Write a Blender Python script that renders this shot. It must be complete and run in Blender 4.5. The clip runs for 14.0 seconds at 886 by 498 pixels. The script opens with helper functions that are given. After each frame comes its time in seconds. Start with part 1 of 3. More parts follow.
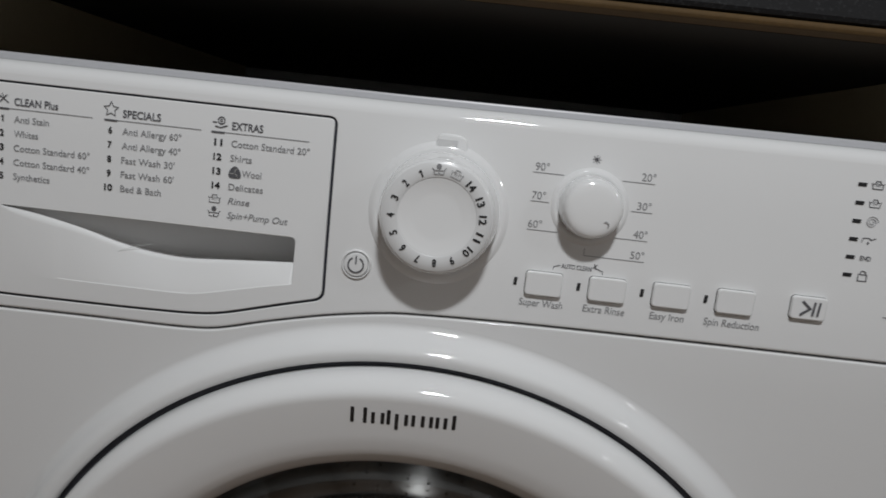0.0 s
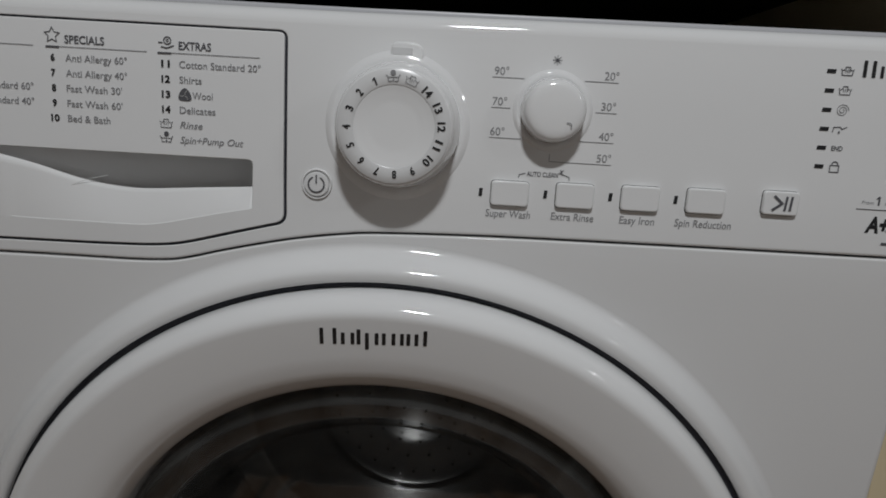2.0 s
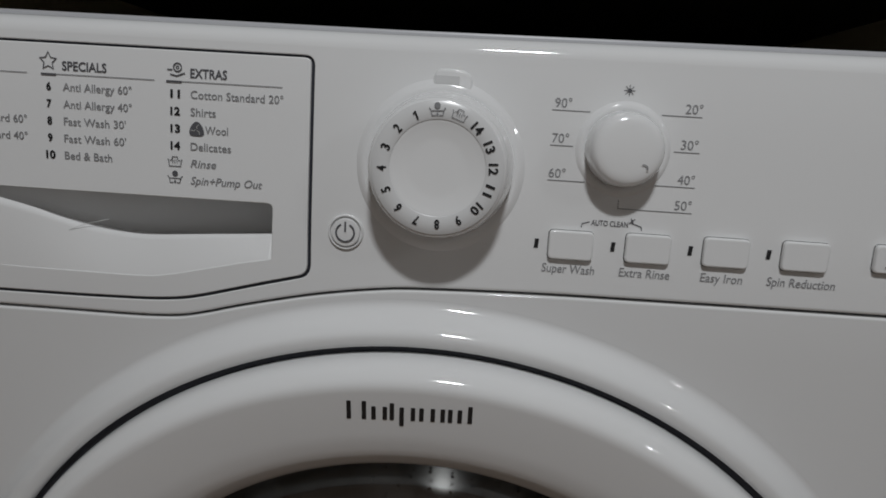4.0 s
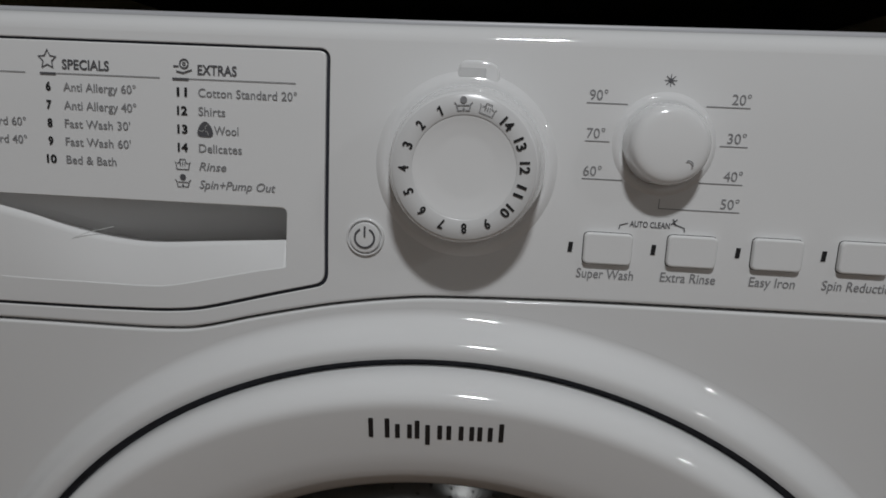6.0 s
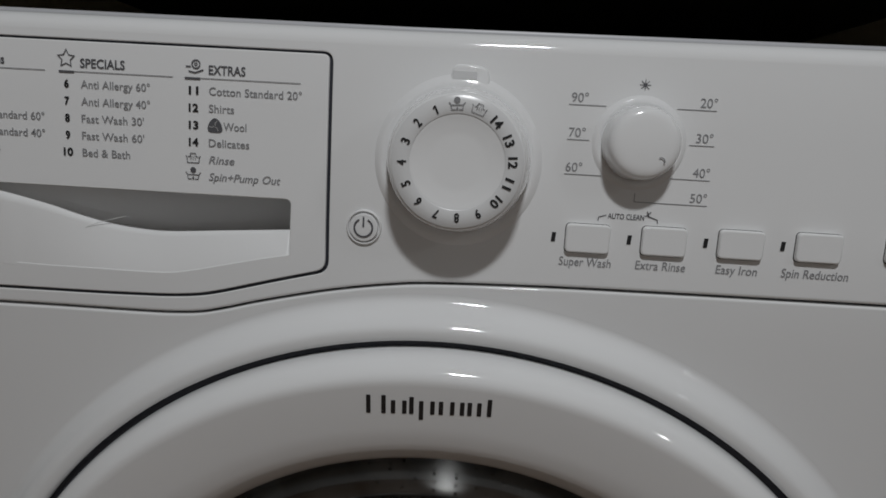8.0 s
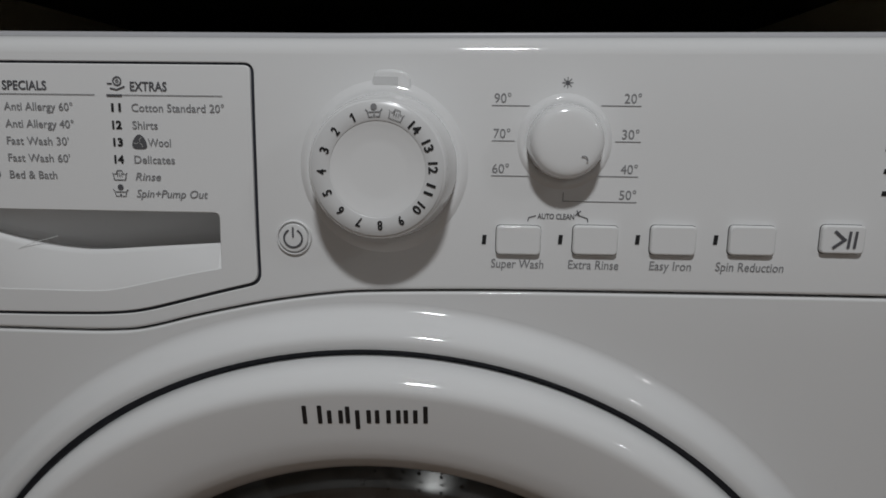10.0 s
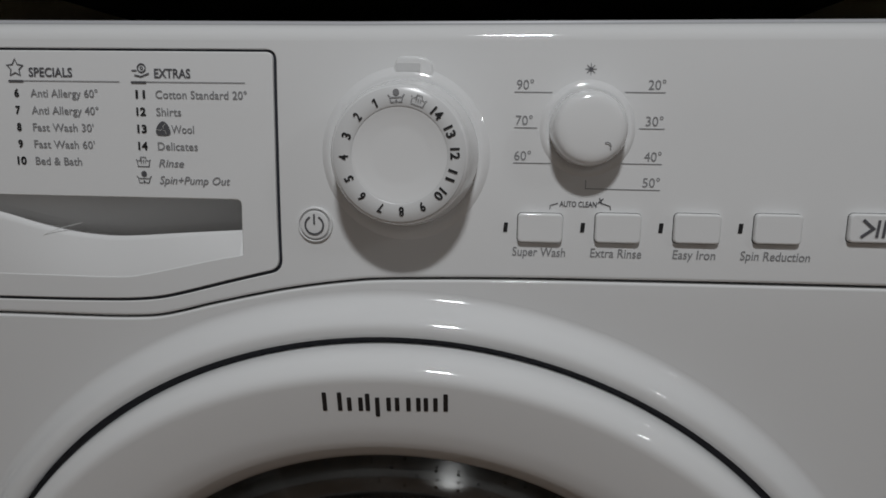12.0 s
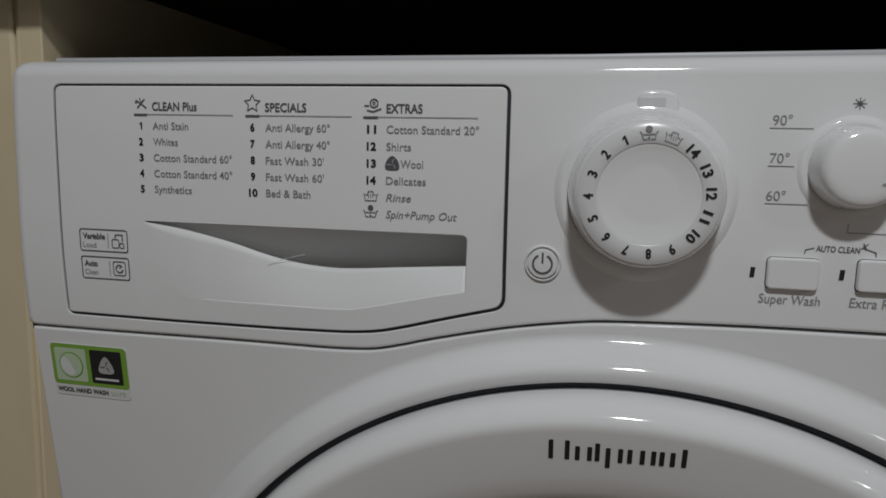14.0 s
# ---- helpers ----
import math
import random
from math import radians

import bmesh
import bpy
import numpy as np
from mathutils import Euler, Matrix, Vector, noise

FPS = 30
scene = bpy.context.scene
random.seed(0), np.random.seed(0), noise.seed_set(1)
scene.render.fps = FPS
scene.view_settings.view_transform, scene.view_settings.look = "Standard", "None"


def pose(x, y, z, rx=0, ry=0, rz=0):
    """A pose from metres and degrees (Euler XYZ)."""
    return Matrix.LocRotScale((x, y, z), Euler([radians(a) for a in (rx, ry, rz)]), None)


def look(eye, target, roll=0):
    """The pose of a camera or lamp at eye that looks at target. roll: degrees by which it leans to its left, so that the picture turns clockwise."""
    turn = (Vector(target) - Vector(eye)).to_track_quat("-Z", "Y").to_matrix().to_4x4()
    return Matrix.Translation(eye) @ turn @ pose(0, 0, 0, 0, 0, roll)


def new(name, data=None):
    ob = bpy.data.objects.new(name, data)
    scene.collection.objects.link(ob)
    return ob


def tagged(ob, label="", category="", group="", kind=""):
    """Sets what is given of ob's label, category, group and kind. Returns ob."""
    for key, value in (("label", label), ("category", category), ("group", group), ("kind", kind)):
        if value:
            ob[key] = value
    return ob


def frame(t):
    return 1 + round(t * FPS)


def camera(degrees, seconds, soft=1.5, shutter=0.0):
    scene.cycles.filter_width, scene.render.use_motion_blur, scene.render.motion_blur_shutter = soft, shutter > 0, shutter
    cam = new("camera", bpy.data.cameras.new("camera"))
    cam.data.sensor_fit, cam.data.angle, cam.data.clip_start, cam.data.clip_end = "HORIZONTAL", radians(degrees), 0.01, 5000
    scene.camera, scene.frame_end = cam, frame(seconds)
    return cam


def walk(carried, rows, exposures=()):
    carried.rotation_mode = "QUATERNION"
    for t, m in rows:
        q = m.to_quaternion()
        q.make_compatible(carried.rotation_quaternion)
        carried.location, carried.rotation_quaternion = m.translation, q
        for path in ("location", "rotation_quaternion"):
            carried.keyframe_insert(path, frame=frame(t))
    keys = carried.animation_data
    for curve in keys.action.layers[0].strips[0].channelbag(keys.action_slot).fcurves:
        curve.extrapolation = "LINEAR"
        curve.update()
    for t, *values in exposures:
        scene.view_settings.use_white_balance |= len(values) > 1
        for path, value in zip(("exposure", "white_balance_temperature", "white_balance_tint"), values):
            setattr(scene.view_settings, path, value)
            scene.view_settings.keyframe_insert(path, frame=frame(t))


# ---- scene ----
cam = camera(64.6, 14.0, 1.65, 0.5)
PATH = [
    (0, (0.0217, -0.3686, 0.8207), (-0.0367, 1.6072, 0.5161), 6.34),
    (0.5, (0.0289, -0.3706, 0.8175), (0.0335, 1.6004, 0.4787), 5.77),
    (1, (0.0380, -0.3550, 0.8042), (0.0047, 1.5933, 0.3537), 3.16),
    (1.5, (0.0377, -0.3557, 0.7955), (-0.0298, 1.5937, 0.3537), 3.16),
    (2, (0.0406, -0.3639, 0.7932), (0.0010, 1.5962, 0.3978), 3.38),
    (2.5, (0.0496, -0.3638, 0.7976), (0.0039, 1.6006, 0.4246), 3.01),
    (3, (0.0434, -0.3533, 0.8004), (-0.0391, 1.6177, 0.4715), 3.58),
    (3.2, (0.0400, -0.3416, 0.8000), (-0.0561, 1.6265, 0.4572), 3.78),
    (5.3, (0.0170, -0.2965, 0.8023), (-0.1146, 1.6687, 0.4552), 3.06),
    (5.5, (0.0187, -0.2949, 0.8044), (-0.1112, 1.6711, 0.4611), 2.79),
    (6, (0.0202, -0.2885, 0.7990), (-0.1278, 1.6745, 0.4462), 2.67),
    (6.5, (0.0293, -0.2977, 0.7983), (-0.0844, 1.6697, 0.4572), 2.83),
    (7, (0.0286, -0.3036, 0.7967), (-0.0763, 1.6634, 0.4508), 3.47),
    (7.5, (0.0215, -0.3099, 0.7966), (-0.0762, 1.6578, 0.4526), 3.29),
    (8, (0.0162, -0.3135, 0.7945), (-0.0741, 1.6575, 0.4675), 3.26),
    (8.5, (0.0214, -0.3162, 0.7969), (-0.0687, 1.6535, 0.4620), 3.03),
    (9, (0.0485, -0.3075, 0.8071), (-0.0453, 1.6624, 0.4741), 0.26),
    (9.2, (0.0500, -0.3081, 0.8042), (-0.0472, 1.6576, 0.4485), 0.54),
    (11.3, (0.0497, -0.3086, 0.7961), (-0.0753, 1.6626, 0.4820), 1.05),
    (11.5, (0.0473, -0.3088, 0.7922), (-0.0813, 1.6621, 0.4774), 1.39),
    (12, (0.0480, -0.3085, 0.7931), (-0.1085, 1.6572, 0.4592), 0.91),
    (12.5, (0.0369, -0.3116, 0.7923), (-0.1232, 1.6574, 0.4802), 0.75),
    (13, (0.0081, -0.3096, 0.7976), (-0.3105, 1.6395, 0.4821), 1.67),
    (13.5, (-0.0077, -0.3055, 0.7990), (-0.4302, 1.6282, 0.5119), 0.89),
    (14, (-0.0134, -0.3052, 0.7978), (-0.4319, 1.6309, 0.5212), 1.26),
]
walk(cam, [(t, look(eye, target, roll)) for t, eye, target, roll in PATH],
     [(0.0, 0.26), (0.3, 0.24), (0.5, 0.14), (1.0, 0.0), (3.2, -0.05), (5.3, -0.13), (14.0, -0.13)])

# ---- room light: two ceiling lamps ----
world = bpy.data.worlds.new("world")
scene.world = world
world.use_nodes = True
world.node_tree.nodes["Background"].inputs[0].default_value = (0.8, 0.85, 1.0, 1)
world.node_tree.nodes["Background"].inputs[1].default_value = 0.02


def ceiling_lamp(x, y, z, sx, sy, watts, aim=(0.0, 0.0, 0.7), colour=(0.962, 0.99, 1.015)):
    data = bpy.data.lights.new("ceiling_lamp", "AREA")
    data.shape, data.size, data.size_y, data.energy, data.color = "RECTANGLE", sx, sy, watts, colour
    ob = new("ceiling_lamp", data)
    ob.matrix_world = look((x, y, z), aim)
    return ob


ceiling_lamp(0.07, -0.78, 1.62, 0.115, 0.07, 8.5, (0.07, -0.70, 0.0))
ceiling_lamp(1.70, -1.08, 1.66, 0.11, 0.085, 2.3, (0.9, -0.8, 0.2))


# ---- materials ----
def material(name, colour, rough=0.4, metal=0.0, grain=0.0, grain_scale=200.0, stain=0.0, stain_scale=8.0, bump=0.0,
             coat=0.0, second=None, spec=0.5, speckle=0.0):
    """A node material with fine grain, broad stains and slight relief, in object metres."""
    mat = bpy.data.materials.new(name)
    mat.use_nodes = True
    nt = mat.node_tree
    b = nt.nodes["Principled BSDF"]
    b.inputs["Roughness"].default_value = rough
    b.inputs["Metallic"].default_value = metal
    b.inputs["Coat Weight"].default_value = coat
    b.inputs["Coat Roughness"].default_value = 0.06
    b.inputs["Specular IOR Level"].default_value = spec
    co = nt.nodes.new("ShaderNodeTexCoord")
    fine = nt.nodes.new("ShaderNodeTexNoise")
    fine.inputs["Scale"].default_value, fine.inputs["Detail"].default_value = grain_scale, 4
    broad = nt.nodes.new("ShaderNodeTexNoise")
    broad.inputs["Scale"].default_value, broad.inputs["Detail"].default_value = stain_scale, 5
    nt.links.new(co.outputs["Object"], fine.inputs["Vector"])
    nt.links.new(co.outputs["Object"], broad.inputs["Vector"])
    mix = nt.nodes.new("ShaderNodeMix")
    mix.data_type = "RGBA"
    dark = second or tuple(c * 0.6 for c in colour)
    mix.inputs[6].default_value, mix.inputs[7].default_value = (*colour, 1), (*dark, 1)
    amount = nt.nodes.new("ShaderNodeMath")
    amount.operation = "MULTIPLY_ADD"
    amount.inputs[1].default_value = grain
    scaled = nt.nodes.new("ShaderNodeMath")
    scaled.operation = "MULTIPLY"
    scaled.inputs[1].default_value = stain
    nt.links.new(broad.outputs["Fac"], scaled.inputs[0])
    if speckle:
        cut = nt.nodes.new("ShaderNodeMapRange")
        cut.inputs["From Min"].default_value, cut.inputs["From Max"].default_value = speckle, speckle + 0.08
        nt.links.new(fine.outputs["Fac"], cut.inputs["Value"])
        nt.links.new(cut.outputs[0], amount.inputs[0])
    else:
        nt.links.new(fine.outputs["Fac"], amount.inputs[0])
    nt.links.new(scaled.outputs[0], amount.inputs[2])
    nt.links.new(amount.outputs[0], mix.inputs[0])
    nt.links.new(mix.outputs[2], b.inputs["Base Color"])
    if bump:
        bp = nt.nodes.new("ShaderNodeBump")
        bp.inputs["Strength"].default_value, bp.inputs["Distance"].default_value = bump, 0.0005
        nt.links.new(fine.outputs["Fac"], bp.inputs["Height"])
        nt.links.new(bp.outputs[0], b.inputs["Normal"])
    return mat


PLASTIC = material("white_plastic", (0.80, 0.80, 0.80), 0.055, grain=0.03, grain_scale=900, stain=0.05, stain_scale=14, bump=0.03)
DRAWER = material("white_drawer_plastic", (0.80, 0.80, 0.80), 0.45, spec=0.35, grain=0.03, grain_scale=900, stain=0.05, stain_scale=14, bump=0.03)
PAINT = material("white_enamel", (0.78, 0.78, 0.78), 0.06, grain=0.03, grain_scale=700, stain=0.06, stain_scale=9, bump=0.03)
DOORWHITE = material("white_door_plastic", (0.80, 0.80, 0.80), 0.06, grain=0.03, grain_scale=900, stain=0.05, stain_scale=11, bump=0.02)
CLEARISH = material("milky_knob_plastic", (0.82, 0.82, 0.82), 0.12, grain=0.02, stain=0.04, coat=0.4)
DIALGREY = material("grey_dial_print", (0.71, 0.71, 0.71), 0.25, grain=0.04, stain=0.06)
WINDOWGREY = material("translucent_grey_plastic", (0.66, 0.66, 0.66), 0.2, grain=0.1, stain=0.2, stain_scale=120)
RINGGREY = material("pale_grey_plastic", (0.70, 0.70, 0.70), 0.3, grain=0.04, stain=0.06)
INK = material("dark_grey_ink", (0.10, 0.10, 0.11), 0.5, grain=0.2, grain_scale=2500)
PALEINK = material("mid_grey_ink", (0.27, 0.27, 0.28), 0.5, grain=0.2, grain_scale=2500)
BLACK = material("black_ink", (0.018, 0.018, 0.02), 0.35, grain=0.2)
GAP = material("dark_seal_and_gap_shade", (0.022, 0.024, 0.034), 0.5, grain=0.3)
GASKET = material("grey_rubber_and_button_shade", (0.045, 0.045, 0.046), 0.6, grain=0.3, grain_scale=120, stain=0.3)
STEEL = material("drum_steel", (0.45, 0.45, 0.45), 0.26, metal=1.0, grain=0.2, grain_scale=60, stain=0.3)
HOLE = material("drum_hole", (0.01, 0.01, 0.01), 0.6)
GREEN = material("sticker_green", (0.22, 0.42, 0.06), 0.4, grain=0.15, stain=0.2, stain_scale=60)
PALEGREEN = material("sticker_pale_green", (0.54, 0.66, 0.46), 0.4, grain=0.15, stain=0.2, stain_scale=60)
LIDGREY = material("grey_lid_trim", (0.50, 0.50, 0.52), 0.35, grain=0.05, grain_scale=600, stain=0.08, stain_scale=10, bump=0.04)
PAPER = material("sticker_white", (0.72, 0.73, 0.72), 0.4, grain=0.1, stain=0.1)
EMBLEM = material("sticker_pale_grey", (0.48, 0.48, 0.47), 0.4, grain=0.3, grain_scale=400, stain=0.4, stain_scale=200)
STICKBLACK = material("sticker_black", (0.02, 0.021, 0.022), 0.35, grain=0.2)
LAMINATE = material("speckled_dark_laminate", (0.008, 0.008, 0.009), 0.6, spec=0.3, grain=0.9, grain_scale=520, bump=0.3,
                    second=(0.026, 0.027, 0.029), speckle=0.56)
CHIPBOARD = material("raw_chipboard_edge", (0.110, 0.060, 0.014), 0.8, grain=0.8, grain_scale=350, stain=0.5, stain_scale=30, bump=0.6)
# underside: chipboard brown painted near black for the shade under the worktop
UNDERSIDE = material("shade_dark_chipboard_underside", (0.020, 0.014, 0.008), 0.85, grain=0.6, grain_scale=300, stain=0.4)
CREAM = material("cream_melamine", (0.72, 0.61, 0.41), 0.42, grain=0.08, grain_scale=160, stain=0.25, stain_scale=7, bump=0.05)
WALLPAINT = material("pale_bounce_wall_paint", (0.83, 0.83, 0.82), 0.75, grain=0.1, stain=0.15, stain_scale=2, bump=0.1)
CEILPAINT = material("white_ceiling_paint", (0.78, 0.78, 0.77), 0.8, grain=0.05, stain=0.08, stain_scale=2)
FLOORWOOD = material("brown_wood_floor", (0.23, 0.125, 0.055), 0.4, grain=0.5, grain_scale=40, stain=0.5, stain_scale=5)

GLASS = bpy.data.materials.new("door_glass")
GLASS.use_nodes = True
_nt = GLASS.node_tree
_nt.nodes.remove(_nt.nodes["Principled BSDF"])
_clear, _gloss = _nt.nodes.new("ShaderNodeBsdfTransparent"), _nt.nodes.new("ShaderNodeBsdfGlossy")
_clear.inputs[0].default_value = (0.68, 0.68, 0.67, 1)
_gloss.inputs["Roughness"].default_value = 0.05
_layer, _mix = _nt.nodes.new("ShaderNodeLayerWeight"), _nt.nodes.new("ShaderNodeMixShader")
_power, _gain = _nt.nodes.new("ShaderNodeMath"), _nt.nodes.new("ShaderNodeMath")
_power.operation, _gain.operation = "POWER", "MULTIPLY_ADD"
_power.inputs[1].default_value = 4.0
_gain.inputs[1].default_value, _gain.inputs[2].default_value = 0.4, 0.065
_nt.links.new(_layer.outputs["Facing"], _power.inputs[0])
_nt.links.new(_power.outputs[0], _gain.inputs[0])
_nt.links.new(_gain.outputs[0], _mix.inputs[0])
_nt.links.new(_clear.outputs[0], _mix.inputs[1])
_nt.links.new(_gloss.outputs[0], _mix.inputs[2])
# a thin mottled pale film, added as painted haze to lift the dark glass
_film, _hazy, _mottle, _where = (_nt.nodes.new("ShaderNodeBsdfDiffuse"), _nt.nodes.new("ShaderNodeMixShader"), _nt.nodes.new("ShaderNodeTexNoise"),
                                 _nt.nodes.new("ShaderNodeTexCoord"))
_film.inputs[0].default_value = (0.45, 0.45, 0.44, 1)
_mottle.inputs["Scale"].default_value, _mottle.inputs["Detail"].default_value = 45, 6
_amount = _nt.nodes.new("ShaderNodeMapRange")
_amount.inputs["From Min"].default_value, _amount.inputs["From Max"].default_value = 0.35, 0.75
_amount.inputs["To Min"].default_value, _amount.inputs["To Max"].default_value = 0.01, 0.055
_nt.links.new(_where.outputs["Object"], _mottle.inputs["Vector"])
_nt.links.new(_mottle.outputs["Fac"], _amount.inputs["Value"])
_nt.links.new(_amount.outputs[0], _hazy.inputs[0])
_nt.links.new(_mix.outputs[0], _hazy.inputs[1])
_nt.links.new(_film.outputs[0], _hazy.inputs[2])
_nt.links.new(_hazy.outputs[0], _nt.nodes["Material Output"].inputs["Surface"])


# ---- mesh helpers ----
def lean(z):
    """How far the front falls back below and above the control panel's middle."""
    if z > 0.798:
        return 0.8 * (min(z, 0.84) - 0.798) ** 2
    d = min(0.765 - z, 0.32)
    return 0.0 if d <= 0 else 0.11 * d * d / 0.12 if d < 0.06 else 0.11 * (d - 0.03)


def warp(bm):
    for v in bm.verts:
        v.co.y += lean(v.co.z)
    return bm


def part(name, bm, mat, parent=None, label="", smooth=True):
    me = bpy.data.meshes.new(name)
    if not smooth:
        for f in bm.faces:
            f.smooth = False
    bm.to_mesh(me)
    bm.free()
    for m in (mat if isinstance(mat, (list, tuple)) else [mat]):
        me.materials.append(m)
    ob = new(name, me)
    if parent:
        ob.parent = parent
        ob.matrix_parent_inverse = parent.matrix_world.inverted()
    return tagged(ob, label)


def revolve(profile, cx, cz, segments=96, closed=False):
    """Turns (radius, y) points round the y axis through (cx, cz)."""
    bm = bmesh.new()
    rings = []
    for r, y in profile:
        if r < 1e-6:
            rings.append([bm.verts.new((cx, y, cz))])
        else:
            rings.append([bm.verts.new((cx + r * math.cos(2 * math.pi * k / segments), y, cz + r * math.sin(2 * math.pi * k / segments)))
                          for k in range(segments)])
    pairs = list(zip(rings, rings[1:])) + ([(rings[-1], rings[0])] if closed else [])
    for a, b in pairs:
        for k in range(segments):
            n = (k + 1) % segments
            if len(a) == 1 and len(b) == 1:
                continue
            if len(b) == 1:
                f = bm.faces.new((a[k], a[n], b[0]))
            elif len(a) == 1:
                f = bm.faces.new((a[0], b[n], b[k]))
            else:
                f = bm.faces.new((a[k], a[n], b[n], b[k]))
            f.smooth = True
    bmesh.ops.recalc_face_normals(bm, faces=bm.faces)
    return bm


def round_profile(points, radius, steps=5):
    """Rounds the corners of a (radius, y) polyline."""
    out = [points[0]]
    for a, b, c in zip(points, points[1:], points[2:]):
        a, b, c = Vector(a), Vector(b), Vector(c)
        ra = min(radius, (a - b).length * 0.45)
        rc = min(radius, (c - b).length * 0.45)
        p, q = b + (a - b).normalized() * ra, b + (c - b).normalized() * rc
        for i in range(steps + 1):
            s = i / steps
            out.append(tuple(p * (1 - s) ** 2 + b * 2 * s * (1 - s) + q * s * s))
    out.append(points[-1])
    return out


def curve_through(points, n=10):
    """A smooth open curve through 2D points."""
    out = []
    p = [points[0], *points, points[-1]]
    for i in range(1, len(p) - 2):
        a, b, c, d = (Vector(q) for q in p[i - 1:i + 3])
        for k in range(n):
            s = k / n
            out.append(tuple(0.5 * (2 * b + (c - a) * s + (2 * a - 5 * b + 4 * c - d) * s * s + (3 * b - a - 3 * c + d) * s ** 3)))
    out.append(tuple(points[-1]))
    return out


def rounded(points, radii, steps=5):
    """A closed 2D outline with rounded corners."""
    out, n = [], len(points)
    for i in range(n):
        a, b, c = Vector(points[i - 1]), Vector(points[i]), Vector(points[(i + 1) % n])
        r = radii[i] if isinstance(radii, (list, tuple)) else radii
        if r <= 0:
            out.append(tuple(b))
            continue
        p = b + (a - b).normalized() * min(r, (a - b).length * 0.49)
        q = b + (c - b).normalized() * min(r, (c - b).length * 0.49)
        for k in range(steps + 1):
            s = k / steps
            out.append(tuple(p * (1 - s) ** 2 + b * 2 * s * (1 - s) + q * s * s))
    return out


def box_outline(x0, z0, x1, z1, r=0.0):
    return rounded([(x0, z0), (x1, z0), (x1, z1), (x0, z1)], r)


def circle_outline(cx, cz, r, n=160):
    return [(cx + r * math.cos(2 * math.pi * k / n), cz + r * math.sin(2 * math.pi * k / n)) for k in range(n)]


def inset(loop, dist):
    """Moves a loop inwards (positive for a counter-clockwise loop); dist may depend on the point."""
    out, n = [], len(loop)
    for i in range(n):
        a, b, c = Vector(loop[i - 1]), Vector(loop[i]), Vector(loop[(i + 1) % n])
        u, v = (b - a), (c - b)
        u = u.normalized() if u.length > 1e-9 else v.normalized()
        v = v.normalized() if v.length > 1e-9 else u
        nrm = Vector((-u.y - v.y, u.x + v.x))
        nrm = nrm.normalized() if nrm.length > 1e-9 else Vector((-u.y, u.x))
        k = max(0.5, nrm.dot(Vector((-u.y, u.x))))
        out.append(tuple(b + nrm * (dist(b) if callable(dist) else dist) / k))
    return out


def area(loop):
    return sum(a[0] * b[1] - b[0] * a[1] for a, b in zip(loop, loop[1:] + loop[:1])) / 2


def plate(outline, holes=(), y=0.0, depth=0.004, radius=0.0008, steps=3, cuts=()):
    """A plate in the x-z plane facing -y, with rounded rims, holes and walls that go back by depth."""
    bm = bmesh.new()
    rims = []
    for loop, sign in [(outline, 1)] + [(h, -1) for h in holes]:
        loop = list(loop) if area(loop) > 0 else list(loop)[::-1]
        rings = []
        big = max(radius(Vector(p)) if callable(radius) else radius for p in loop)
        rows = [(0.0, None)] + [(k / steps, k) for k in range(steps + 1)]
        for s, k in rows:
            ang = s * math.pi / 2

            def move(p, ang=ang, sign=sign):
                r = radius(p) if callable(radius) else radius
                return sign * r * (1 - math.cos(ang))
            flat = inset(loop, move)
            ring = []
            for p, q in zip(loop, flat):
                r = radius(Vector(p)) if callable(radius) else radius
                yy = y + depth if k is None else y + r * (1 - math.sin(ang))
                ring.append(bm.verts.new((q[0], yy, q[1])))
            rings.append(ring)
        for a, b in zip(rings, rings[1:]):
            n = len(a)
            for i in range(n):
                j = (i + 1) % n
                f = bm.faces.new((a[i], a[j], b[j], b[i]) if sign > 0 else (a[j], a[i], b[i], b[j]))
                f.smooth = True
        rims.append(rings[-1])
    edges = []
    for ring in rims:
        for i in range(len(ring)):
            edges.append(bm.edges.get((ring[i], ring[(i + 1) % len(ring)])))
    made = bmesh.ops.triangle_fill(bm, use_beauty=True, use_dissolve=False, edges=edges, normal=(0, -1, 0))
    for f in made["geom"]:
        if isinstance(f, bmesh.types.BMFace):
            f.smooth = False
            if f.normal.y > 0:
                f.normal_flip()
    for z in cuts:
        bmesh.ops.bisect_plane(bm, geom=bm.verts[:] + bm.edges[:] + bm.faces[:], plane_co=(0, 0, z), plane_no=(0, 0, 1))
    return bm


def flat(outline, y):
    """A printed patch, a tenth of a millimetre off its support."""
    bm = bmesh.new()
    loop = list(outline) if area(outline) > 0 else list(outline)[::-1]
    vs = [bm.verts.new((p[0], y, p[1])) for p in loop]
    es = [bm.edges.new((vs[i], vs[(i + 1) % len(vs)])) for i in range(len(vs))]
    bmesh.ops.triangle_fill(bm, use_beauty=True, edges=es, normal=(0, -1, 0))
    for f in bm.faces:
        if f.normal.y > 0:
            f.normal_flip()
    return bm


def merge(*bms):
    out = bmesh.new()
    for b in bms:
        me = bpy.data.meshes.new("tmp")
        b.to_mesh(me)
        b.free()
        out.from_mesh(me)
        bpy.data.meshes.remove(me)
    return out


